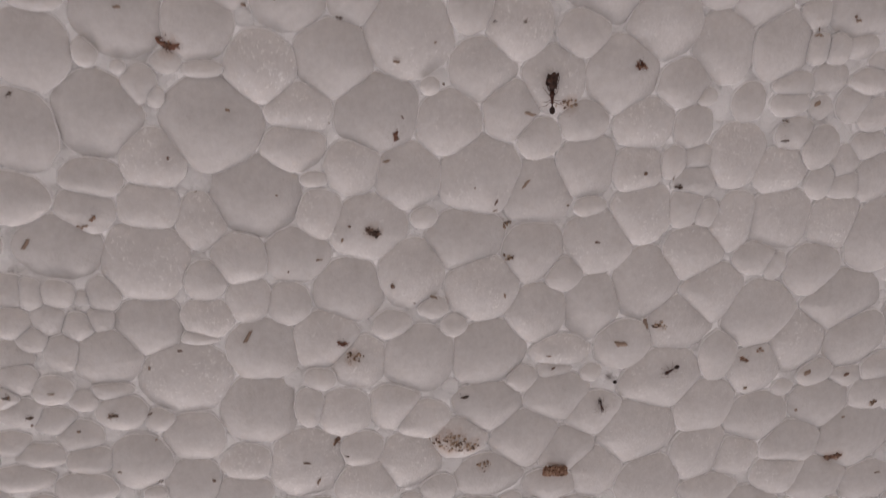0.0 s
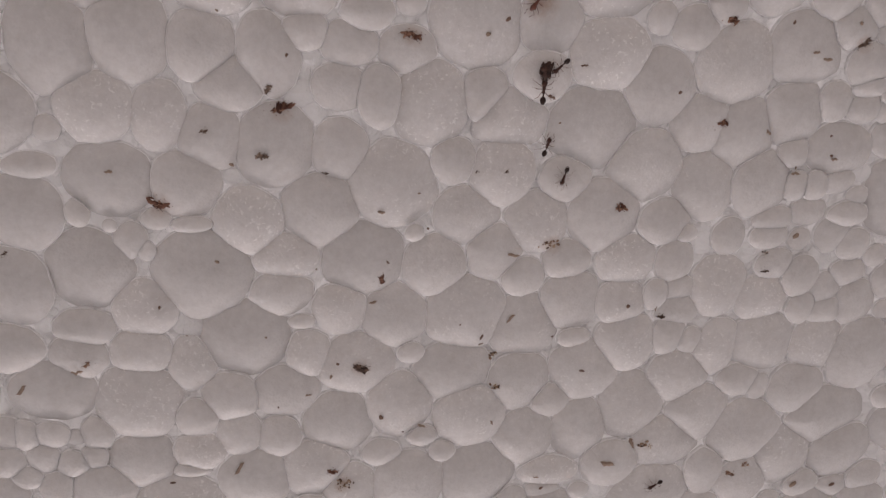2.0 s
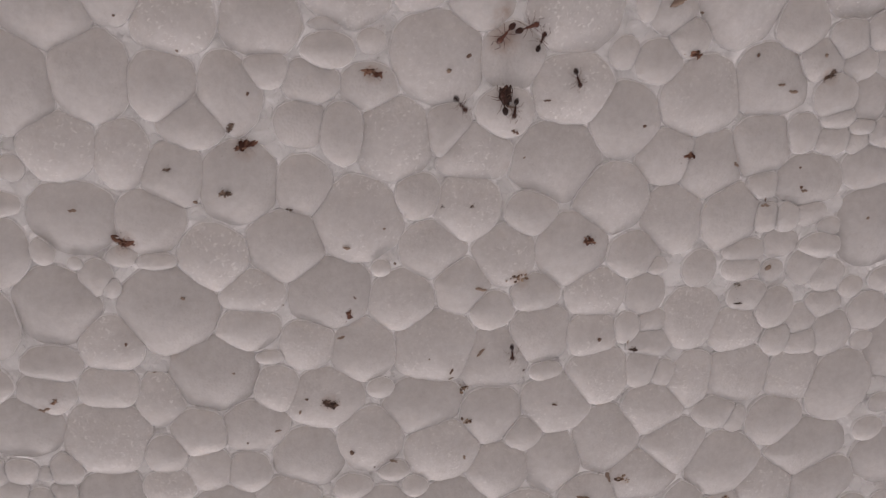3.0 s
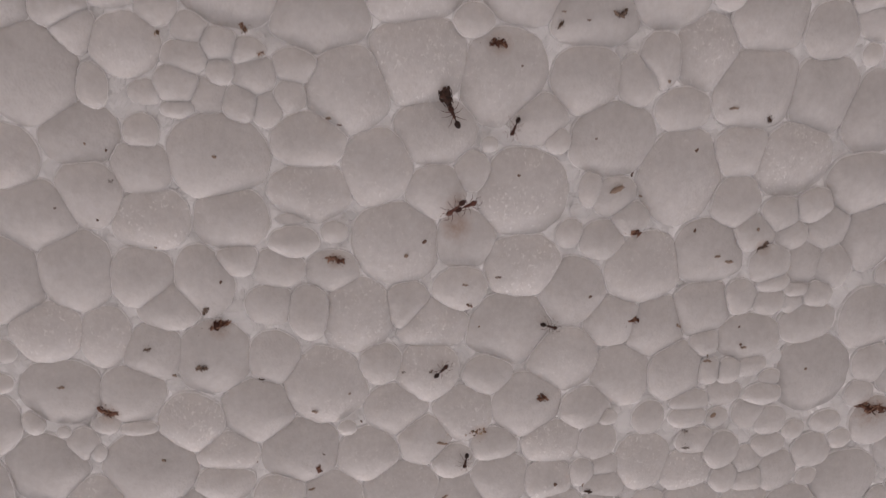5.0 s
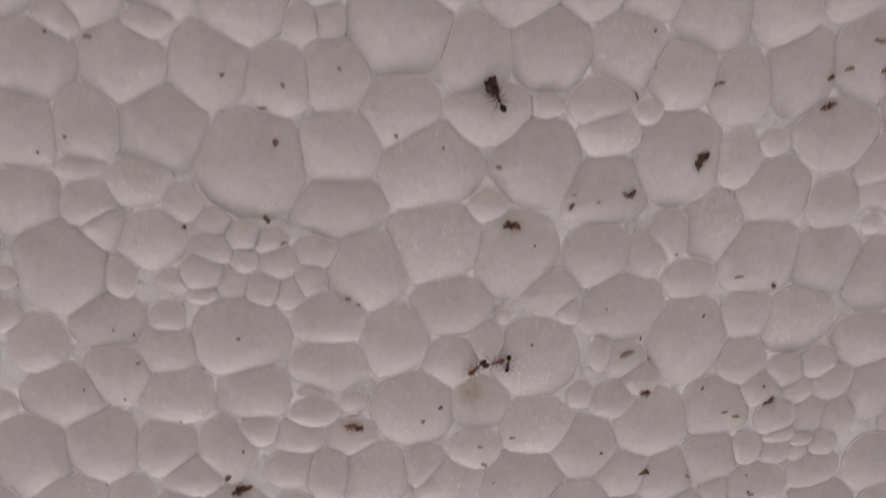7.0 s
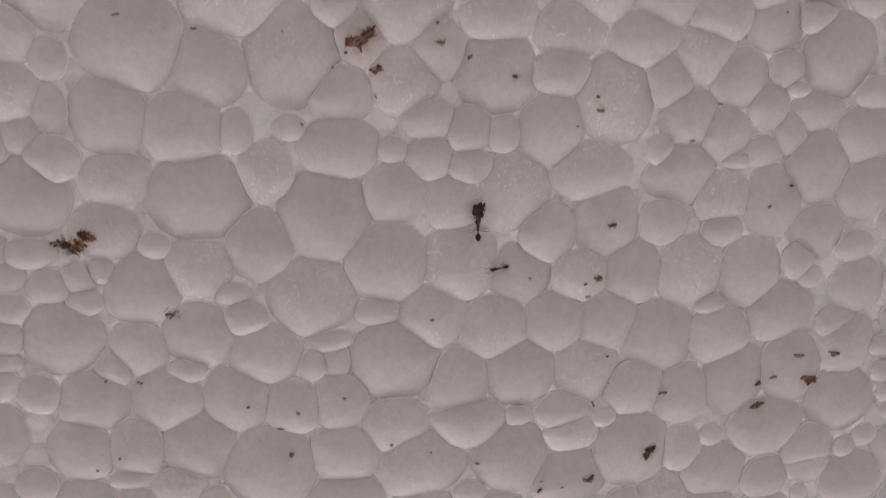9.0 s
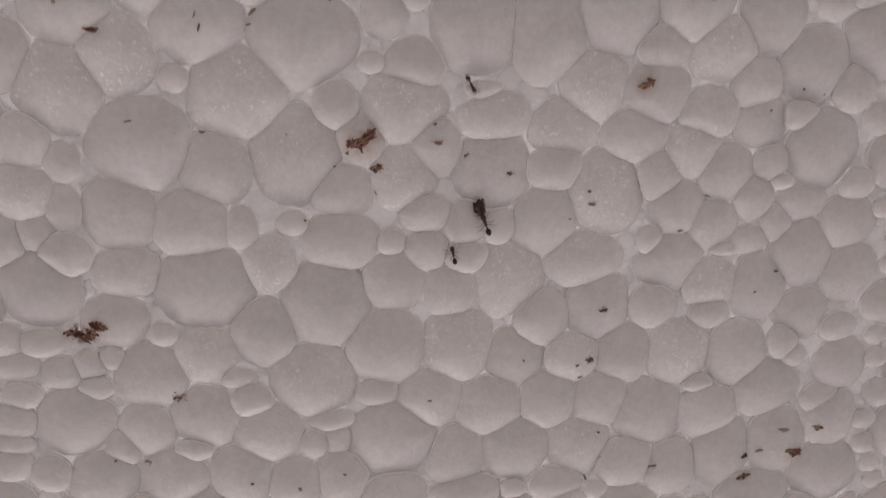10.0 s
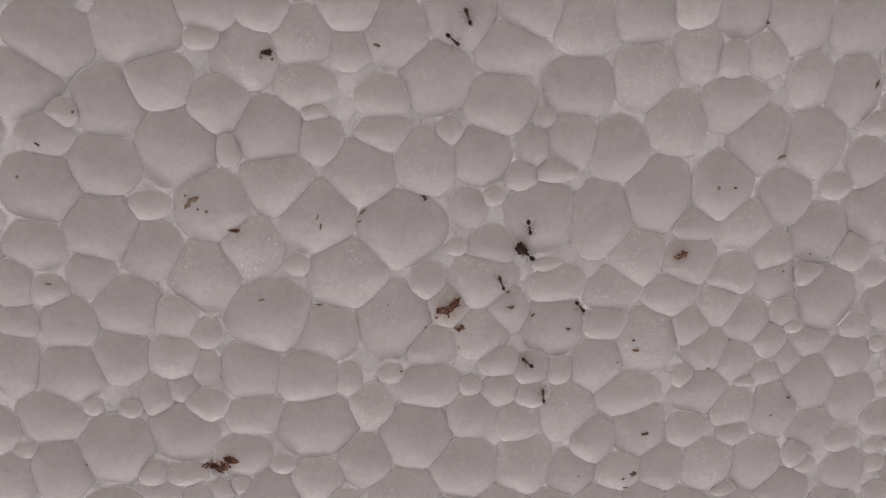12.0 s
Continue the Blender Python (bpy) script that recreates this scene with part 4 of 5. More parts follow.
DIRT_SPECKS += [
    (42.0, 82.4, 0.43, -1, 0), (-2.8, 80.8, 0.37, -2, 1), (-1.9, 80.6, 0.32, -2, 0), (-18.3, 76.9, 0.35, -2, 0), (-23.5, 71.7, 0.35, -3, 1),
    (-10.2, 69.3, 0.33, -3, 1), (-9.2, 68.1, 0.28, -3, 0), (-8.5, 67.9, 0.38, -3, 1), (38.2, 67.6, 0.45, -3, 1), (39.9, 67.5, 0.34, -3, 0),
    (48.5, 60.3, 0.29, -1, 0), (50.4, 59.8, 0.24, -1, 1), (45.8, 58.7, 0.29, -1, 1), (18.3, 58.4, 0.39, -1, 0), (6.9, 58.0, 0.21, -1, 1),
    (11.4, 56.4, 0.38, -2, 0), (10.4, 55.3, 0.25, -2, 0), (30.8, 52.6, 0.37, -2, 0),
]
DIRT_SPECKS += [
    (7.9, 51.2, 0.26, -2, 0), (29.3, 50.3, 0.28, -2, 1), (38.9, 48.8, 0.39, -2, 1), (-21.9, 43.9, 0.45, -6, 1), (46.0, 43.0, 0.36, -3, 0),
    (25.7, 37.8, 0.24, -4, 0), (30.4, 37.1, 0.40, -4, 0), (17.5, 34.7, 0.38, -4, 1), (-8.9, 31.0, 0.31, -3, 0), (32.8, 30.1, 0.31, -5, 0),
    (10.0, 28.1, 0.34, -3, 1), (2.1, 27.9, 0.37, -5, 0), (33.1, 27.5, 0.26, -5, 1), (6.1, 27.1, 0.43, -5, 1), (-8.6, 24.1, 0.40, -4, 1),
    (13.8, 23.2, 0.45, -4, 1), (5.3, 23.1, 0.60, -4, 0), (-10.5, 23.1, 0.32, -4, 0),
]
DIRT_SPECKS += [
    (17.2, 22.2, 0.27, -4, 0), (21.4, 20.5, 0.50, -1, 1), (24.2, 14.3, 0.26, -2, 0), (35.8, 12.8, 0.37, -2, 1), (-7.4, 9.6, 0.23, -3, 1),
    (-6.1, 9.0, 0.27, -3, 0), (30.2, 8.6, 0.23, -3, 0), (1.5, 8.4, 0.36, -3, 1), (38.6, 7.3, 0.38, -3, 0), (24.2, 5.9, 0.36, -3, 0),
    (-10.1, 5.0, 0.27, -3, 0), (-7.3, 3.9, 0.28, -4, 0), (-3.5, 1.5, 0.25, -4, 1), (16.8, 0.8, 0.45, -4, 0), (39.3, 0.4, 0.35, -4, 0),
    (44.6, 0.4, 0.41, -4, 1), (15.3, -0.2, 0.54, -4, 1), (1.0, -1.5, 0.34, -4, 0),
]
DIRT_SPECKS += [
    (1.8, -3.2, 0.39, -4, 1), (30.5, -4.7, 0.40, -4, 0), (21.3, -7.0, 0.24, -5, 1), (44.2, -8.6, 0.32, -5, 0), (-3.4, -9.5, 0.39, 0, 1),
    (44.4, -10.2, 0.40, 0, 0), (10.4, -12.1, 0.25, 0, 1), (51.0, -13.2, 0.34, -5, 1), (11.3, -15.5, 0.26, -1, 0), (-5.0, -17.0, 0.40, -1, 1),
    (42.8, -17.3, 0.62, -1, 1), (2.4, -18.3, 0.21, -1, 1), (-9.6, -20.6, 0.32, -2, 0), (28.3, -22.9, 0.50, -2, 0), (13.9, -23.7, 0.23, -2, 1),
    (-1.8, -23.9, 0.26, -2, 1), (22.1, -25.8, 0.29, -2, 0), (3.8, -26.7, 0.36, -2, 0),
]
DIRT_SPECKS += [
    (3.2, -27.9, 0.36, -3, 1), (-1.2, -30.5, 0.22, -3, 0), (7.3, -32.3, 0.62, -3, 0), (9.2, -34.1, 0.24, -3, 0), (-13.0, -39.0, 0.36, -4, 1),
    (4.4, -39.3, 0.29, -4, 0), (22.0, -41.5, 0.43, -4, 0), (-22.9, -43.7, 0.35, -5, 0), (47.7, -43.9, 0.85, -5, 1), (52.1, -44.5, 0.62, -5, 0),
    (-19.3, -44.6, 0.45, -5, 1), (41.6, -45.3, 0.48, -5, 1), (-13.2, -46.2, 0.28, -6, 1), (47.7, -48.5, 0.50, -5, 1), (53.4, -50.0, 0.39, -5, 1),
    (-8.7, -51.0, 0.39, -6, 0),
]
CRUMB_PATCHES = []
CRUMB_PATCHES += [
    (-9.8, 42.6, 2.53, 8, 1), (-3.3, 36.4, 1.14, -4, 1), (53.8, 29.0, 1.01, -5, 1), (-1.5, 17.2, 0.61, -2, 1), (21.3, -17.0, 1.67, -1, 1),
    (16.9, -27.4, 0.87, -2, 1), (17.3, -30.3, 0.79, -3, 1), (31.7, -37.8, 1.34, 19, 1), (3.9, -39.0, 1.65, -4, 1), (55.7, -48.0, 1.16, -5, 1),
    (13.1, -48.5, 2.68, -6, 1), (12.6, -48.8, 3.53, -6, 1), (14.8, -49.4, 2.17, -6, 1), (16.0, -51.9, 1.44, -6, 1),
]
SOIL_PELLETS = []
SOIL_PELLETS += [
    (23.1, -53.0, 2.61, -3, 2),
]


def lump(bm, centre, radii, turn, seed, detail=2, rough=0.35):
    """A crumb with an uneven face."""
    made = bmesh.ops.create_icosphere(bm, subdivisions=detail, radius=1.0)["verts"]
    spin = Matrix.Rotation(turn, 3, "Z")
    for v in made:
        c = v.co.copy()
        k = 1 + rough * noise.noise(c * 1.7 + Vector((seed * 3.1, seed * 1.7, seed))) + 0.5 * rough * noise.noise(c * 4.0 + Vector((seed, 0, 7)))
        c = Vector((c.x * radii[0], c.y * radii[1], c.z * radii[2])) * k
        v.co = (spin @ c + Vector(centre)) * MM


def perch(x, y, span):
    """The height at which a thing of that length lies: it bridges a seam under it."""
    under = sorted(surface(x + span * 0.3 * math.cos(a), y + span * 0.3 * math.sin(a)) for a in (0, 1.05, 2.09, 3.14, 4.19, 5.24))
    return max(surface(x, y), sum(under[2:]) / 4 - 0.05)


def rest(ob, x, y, span=0.0):
    ob.matrix_world = WALL @ pose(x * MM, y * MM, perch(x, y, span) * MM)
    return ob


def soil_clump(x, y, length, angle, tone, seed):
    """Crumbs of soil stuck together into a ragged heap, with dust strewn round it."""
    rnd = random.Random(seed)
    bm = bmesh.new()
    a = radians(angle)
    length *= 0.92
    ground_z = perch(x, y, length)
    wide = rnd.uniform(0.15, 0.26)

    def put(u, w, r, detail):
        px, py = u * math.cos(a) - w * math.sin(a), u * math.sin(a) + w * math.cos(a)
        lift = surface(x + px, y + py) - ground_z
        lift = lift if abs(lift) < 0.35 else 0.0
        lump(bm, (px, py, lift + r * 0.22), (r * rnd.uniform(0.8, 3.0), r * rnd.uniform(0.45, 0.9), r * rnd.uniform(0.35, 0.7)), a + rnd.gauss(0, 0.7), rnd.random() * 90, detail, 0.7)

    count = 2 + int(length > 0.5) + int(length > 1.0)
    knots = [((i + rnd.uniform(0.2, 0.8)) / count * 0.84 - 0.42, rnd.uniform(-0.6, 0.6) * wide, rnd.uniform(0.45, 1.0)) for i in range(count)]
    for u, w, share in knots:
        put(u * length, w * length, min(0.32, length * rnd.uniform(0.09, 0.15)) * share, 3)
    for i in range(max(10, min(80, int(length * 30)))):
        u, w, share = rnd.choice(knots)
        r = min(0.15, length * rnd.uniform(0.035, 0.13) + 0.012) * share ** 0.5
        put((u + rnd.gauss(0, 0.09)) * length, (w + rnd.gauss(0, 0.33) * wide) * length, r, 2 if r > 0.07 else 1)
    for i in range(max(8, min(40, int(length * 22)))):
        put(rnd.gauss(0, 0.36) * length, rnd.gauss(0, 0.24) * length, rnd.uniform(0.012, 0.03), 1)
    for i in range(2):
        h, r = a + rnd.uniform(-1.2, 1.2), length * rnd.uniform(0.016, 0.03)
        tube(bm, [(-math.cos(h) * length * 0.2, -math.sin(h) * length * 0.2, 0.06), (math.cos(h) * length * 0.2, math.sin(h) * length * 0.25, 0.13), (math.cos(h) * length * 0.5, math.sin(h) * length * 0.45, 0.05)], [r, r, r * 0.4], 5)
    ob = part("soil_clump", bm, (SOIL_DARK, SOIL, SOIL_RED, SOIL_TAN)[tone])
    colour = ("dark brown", "brown", "reddish brown", "light tan-brown")[tone]
    return tagged(rest(ob, x, y, length), colour + " clump of soil crumbs stuck on the foam", "dirt")


def soil_pellet(x, y, length, angle, tone, seed):
    """A short rod of pressed soil grains."""
    rnd = random.Random(seed)
    bm = bmesh.new()
    a = radians(angle)
    half = 0.2 * length
    tube(bm, [(u * length * math.cos(a), u * length * math.sin(a), half * 0.8) for u in (-0.46, -0.42, 0.0, 0.42, 0.46)], [half * 0.3, half * 0.7, half * 0.85, half * 0.7, half * 0.3], 10)
    for i in range(190):
        u, h = rnd.uniform(-0.46, 0.46) * length, rnd.uniform(-0.3, math.pi + 0.3)
        thick = half * 0.85 * (1 - (2 * abs(u) / length) ** 6) ** 0.5
        w, z = thick * math.cos(h), half * 0.8 + thick * math.sin(h)
        r = rnd.uniform(0.04, 0.13)
        lump(bm, (u * math.cos(a) - w * math.sin(a), u * math.sin(a) + w * math.cos(a), z), (r * 1.2, r, r * 0.8), rnd.uniform(0, 3), seed + i, 1, 0.7)
    ob = part("soil_pellet", bm, SOIL_TAN)
    return tagged(rest(ob, x, y, length), "reddish brown rod of pressed soil grains on the foam", "dirt")


def dirt_flake(x, y, length, angle, tone, seed):
    """A thin bent flake."""
    rnd = random.Random(seed)
    bm = bmesh.new()
    a, wide = radians(angle), length * rnd.uniform(0.18, 0.32)
    cuts = 6
    rails = []
    for i in range(cuts + 1):
        u = i / cuts - 0.5
        half = wide * 0.5 * (1 - (2 * abs(u)) ** 2.5) ** 0.5 * rnd.uniform(0.7, 1.2) + 0.012
        mid = rnd.gauss(0, 0.05) * length
        lift = 0.05 + 0.05 * math.sin(3 * u + seed)
        rails.append([(u * length, mid + half, lift), (u * length, mid - half, lift * 0.6)])
    for top in (True, False):
        for i, pair in enumerate(rails):
            for c in pair:
                z = c[2] + (0.035 if top else -0.02)
                bm.verts.new(((c[0] * math.cos(a) - c[1] * math.sin(a)) * MM, (c[0] * math.sin(a) + c[1] * math.cos(a)) * MM, z * MM))
    bm.verts.ensure_lookup_table()
    v, m = bm.verts, 2 * (cuts + 1)
    for i in range(cuts):
        k = 2 * i
        bm.faces.new((v[k], v[k + 1], v[k + 3], v[k + 2]))
        bm.faces.new((v[m + k + 2], v[m + k + 3], v[m + k + 1], v[m + k]))
        bm.faces.new((v[k + 2], v[m + k + 2], v[m + k], v[k]))
        bm.faces.new((v[k + 1], v[m + k + 1], v[m + k + 3], v[k + 3]))
    bm.faces.new((v[0], v[m], v[m + 1], v[1]))
    bm.faces.new((v[2 * cuts + 1], v[m + 2 * cuts + 1], v[m + 2 * cuts], v[2 * cuts]))
    ob = part("dirt_flake", bm, SOIL if tone else SOIL_DARK)
    return tagged(rest(ob, x, y, length), "thin dark brown flake of dirt lying on the foam", "dirt")


def dirt_speck(x, y, length, angle, tone, seed):
    rnd = random.Random(seed)
    bm = bmesh.new()
    r = length * 0.36
    lump(bm, (0, 0, r * 0.2), (r * rnd.uniform(0.9, 1.5), r * 0.8, r * 0.5), rnd.uniform(0, 3), seed, 2, 0.5)
    lump(bm, (r * 0.8, r * 0.3, r * 0.1), (r * 0.5, r * 0.35, r * 0.3), rnd.uniform(0, 3), seed + 1, 1, 0.5)
    ob = part("dirt_speck", bm, SOIL if tone else SOIL_DARK)
    return tagged(rest(ob, x, y), "tiny dark speck of dirt on the foam", "dirt", "specks of dirt")


def crumb_patch(x, y, length, angle, tone, seed):
    """Loose tan crumbs spread over a bead."""
    rnd = random.Random(seed)
    bm = bmesh.new()
    for i in range(int(12 + length * 15)):
        px, py = rnd.gauss(0, 0.25) * length, rnd.gauss(0, 0.15) * length
        r = rnd.uniform(0.025, 0.06) if i % 3 else rnd.uniform(0.07, 0.13)
        lump(bm, (px, py, surface(x + px, y + py) - surface(x, y) + r * 0.2), (r * 1.5, r, r * 0.7), rnd.uniform(0, 3), seed + i, 1, 0.5)
    ob = part("crumb_patch", bm, CRUMB)
    return tagged(rest(ob, x, y), "scatter of tan and brown crumbs on a foam bead", "crumbs", kind="stuff")


for seed, row in enumerate(SOIL_CLUMPS):
    soil_clump(*row, 100 + seed)
for seed, row in enumerate(SOIL_PELLETS):
    soil_pellet(*row, 200 + seed)
for seed, row in enumerate(DIRT_FLAKES):
    dirt_flake(*row, 300 + seed)
for seed, row in enumerate(DIRT_SPECKS):
    dirt_speck(*row, 500 + seed)
for seed, row in enumerate(CRUMB_PATCHES):
    crumb_patch(*row, 700 + seed)


# ---- ants ----
def ball(bm, centre, radii, lean=0.0, segments=14, taper=0.0):
    made = bmesh.ops.create_uvsphere(bm, u_segments=segments, v_segments=segments - 4, radius=1.0)["verts"]
    spin = Matrix.Rotation(lean, 3, "Y")
    for v in made:
        c = Vector((v.co.z, v.co.y, -v.co.x))
        k = 1 + taper * c.x
        v.co = (spin @ Vector((c.x * radii[0], c.y * radii[1] * k, c.z * radii[2] * k)) + Vector(centre)) * MM


def legs_of(ant, material):
    """Six legs, each turning about its hip: name order front to back, one side then the other."""
    made = []
    for side in (1, -1):
        for hip, reach in ((0.42, 0.42), (0.24, 0.02), (0.08, -0.45)):
            bm = bmesh.new()
            tube(bm, [(0, 0, 0), (reach * 0.25, side * 0.14, -0.03), (reach * 0.7, side * 0.38, 0.14), (reach * 1.15, side * 0.6, -0.22), (reach * 1.5, side * 0.74, -0.31)], [0.023, 0.019, 0.019, 0.01, 0.006], 6)
            leg = part("leg", bm, material, ant)
            leg.location = (hip * MM, side * 0.07 * MM, 0.31 * MM)
            made.append(leg)
    return made


def build_ant(size, skin, tail, limb):
    ant = new("ant")
    bm = bmesh.new()
    ball(bm, (0.70, 0, 0.36), (0.235, 0.205, 0.16), 0.25, 16, -0.15)
    ball(bm, (0.90, 0.05, 0.29), (0.09, 0.035, 0.035), 0.3, 8)
    ball(bm, (0.90, -0.05, 0.29), (0.09, 0.035, 0.035), 0.3, 8)
    head = part("head", bm, skin, ant)
    for side in (1, -1):
        bm = bmesh.new()
        ball(bm, (0.74, side * 0.185, 0.41), (0.045, 0.025, 0.04), 0, 8)
        part("eye", bm, ANT_EYE, head)
        bm = bmesh.new()
        tube(bm, [(0.84, side * 0.07, 0.42), (0.98, side * 0.27, 0.47), (1.04, side * 0.33, 0.47), (1.22, side * 0.24, 0.34), (1.36, side * 0.2, 0.22)], [0.014, 0.013, 0.014, 0.015, 0.019], 6)
        part("antenna", bm, limb, head)
    bm = bmesh.new()
    ball(bm, (0.38, 0, 0.38), (0.2, 0.13, 0.13), 0.1, 12)
    ball(bm, (0.18, 0, 0.37), (0.2, 0.1, 0.11), -0.05, 12)
    ball(bm, (0.03, 0, 0.35), (0.12, 0.105, 0.1), -0.25, 10)
    part("thorax", bm, skin, ant)
    bm = bmesh.new()
    tube(bm, [(0.0, 0, 0.32), (-0.1, 0, 0.34), (-0.3, 0, 0.34)], [0.04, 0.03, 0.045], 7)
    ball(bm, (-0.13, 0, 0.37), (0.05, 0.06, 0.075), 0, 10)
    ball(bm, (-0.24, 0, 0.36), (0.06, 0.075, 0.075), 0, 10)
    part("waist", bm, skin, ant)
    bm = bmesh.new()
    ball(bm, (-0.55, 0, 0.37), (0.29, 0.215, 0.19), 0.06, 16, 0.12)
    part("gaster", bm, tail, ant)
    legs_of(ant, limb)
    for ob in list(ant.children) + list(head.children):
        ob.data.transform(Matrix.Scale(size, 4))
        ob.location = ob.location * size
    return tagged(ant, "small dark brown ant walking over the foam", "ant", "ants on the panel")


ANTS = [build_ant(0.88, ANT_BODY, ANT_GASTER, ANT_LEG)]
for _ in range(16):
    if len(ANTS) in (8, 9):
        ANTS.append(build_ant(1.05, ANT_RED, ANT_BODY, ANT_RED))
    elif len(ANTS) == 16:
        ANTS.append(build_ant(1.06, ANT_BODY, ANT_GASTER, ANT_LEG))
    else:
        ANTS.append(copy_thing(ANTS[0], pose(0, 0, 0)))
tagged(ANTS[16], "small dark brown ant hauling a dead insect")
for i in (8, 9):
    tagged(ANTS[i], "small reddish brown ant locked with another ant")


def build_prey():
    """The dead insect that the ants carry: a dark crumpled body with bent legs, a torn wing and loose shreds."""
    rnd = random.Random(41)
    prey = new("dead_insect")
    bm = bmesh.new()
    lump(bm, (-0.05, -0.06, 0.46), (0.5, 0.4, 0.34), 0.2, 3, 4, 0.6)
    lump(bm, (-0.42, 0.16, 0.44), (0.34, 0.3, 0.26), 0.6, 8, 3, 0.7)
    lump(bm, (0.44, 0.02, 0.42), (0.32, 0.2, 0.2), 0.0, 5, 3, 0.6)
    lump(bm, (0.78, 0.04, 0.38), (0.22, 0.13, 0.13), 0.3, 9, 3, 0.6)
    for i in range(16):
        a, d = rnd.uniform(0, 6.28), rnd.uniform(0.25, 0.42)
        lump(bm, (-0.15 + 1.3 * d * math.cos(a), d * math.sin(a), rnd.uniform(0.4, 0.62)), (rnd.uniform(0.07, 0.17), rnd.uniform(0.04, 0.09), 0.06), rnd.uniform(0, 3), i, 2, 0.7)
    part("body", bm, PREY, prey)
    bm = bmesh.new()
    lump(bm, (-0.72, 0.2, 0.42), (0.17, 0.16, 0.15), 0.0, 12, 3, 0.4)
    part("head", bm, PREY, prey)
    for side, base, out in ((1, 0.4, 0.36), (1, 0.0, 0.5), (1, -0.3, 0.58), (-1, 0.45, 0.34), (-1, 0.05, 0.48), (-1, -0.3, 0.4)):
        bm = bmesh.new()
        k = rnd.uniform(0.7, 1.3)
        tube(bm, [(base, side * 0.2, 0.6), (base + 0.12 * k, side * out, 0.6), (base - 0.2, side * (out + 0.08 * k), 0.5), (base - 0.48 * k, side * (out - 0.06), 0.4)], [0.045, 0.04, 0.028, 0.012], 6)
        part("leg", bm, PREY, prey)
    for side, turn in ((1, 0.9), (-1, 0.45)):
        bm = bmesh.new()
        last = None
        for i in range(11):
            u = i / 10
            x, y = 0.1 - 0.95 * u, side * (0.1 + 0.5 * u * turn)
            w = (0.03 + 0.15 * math.sin(math.pi * min(1, u * 0.85 + 0.08))) * rnd.uniform(0.55, 1.2)
            z = 0.72 - 0.22 * u
            ring = [bm.verts.new((p * MM, q * MM, h * MM)) for p, q, h in ((x, y + side * w, z), (x, y - side * w, z + 0.05), (x, y - side * w, z + 0.035), (x, y + side * w, z - 0.015))]
            if last:
                for k in range(4):
                    bm.faces.new((last[k], ring[k], ring[(k + 1) % 4], last[(k + 1) % 4]))
            else:
                bm.faces.new(ring)
            last = ring
        bm.faces.new(list(reversed(last)))
        bmesh.ops.recalc_face_normals(bm, faces=bm.faces)
        part("wing", bm, WING, prey, "dull smoky torn wing")
    for ob in prey.children:
        ob.data.transform(Matrix.Scale(0.9, 4))
    return tagged(prey, "dark brown curled dead insect hauled by an ant", "dead insect")


PREY_THING = build_prey()

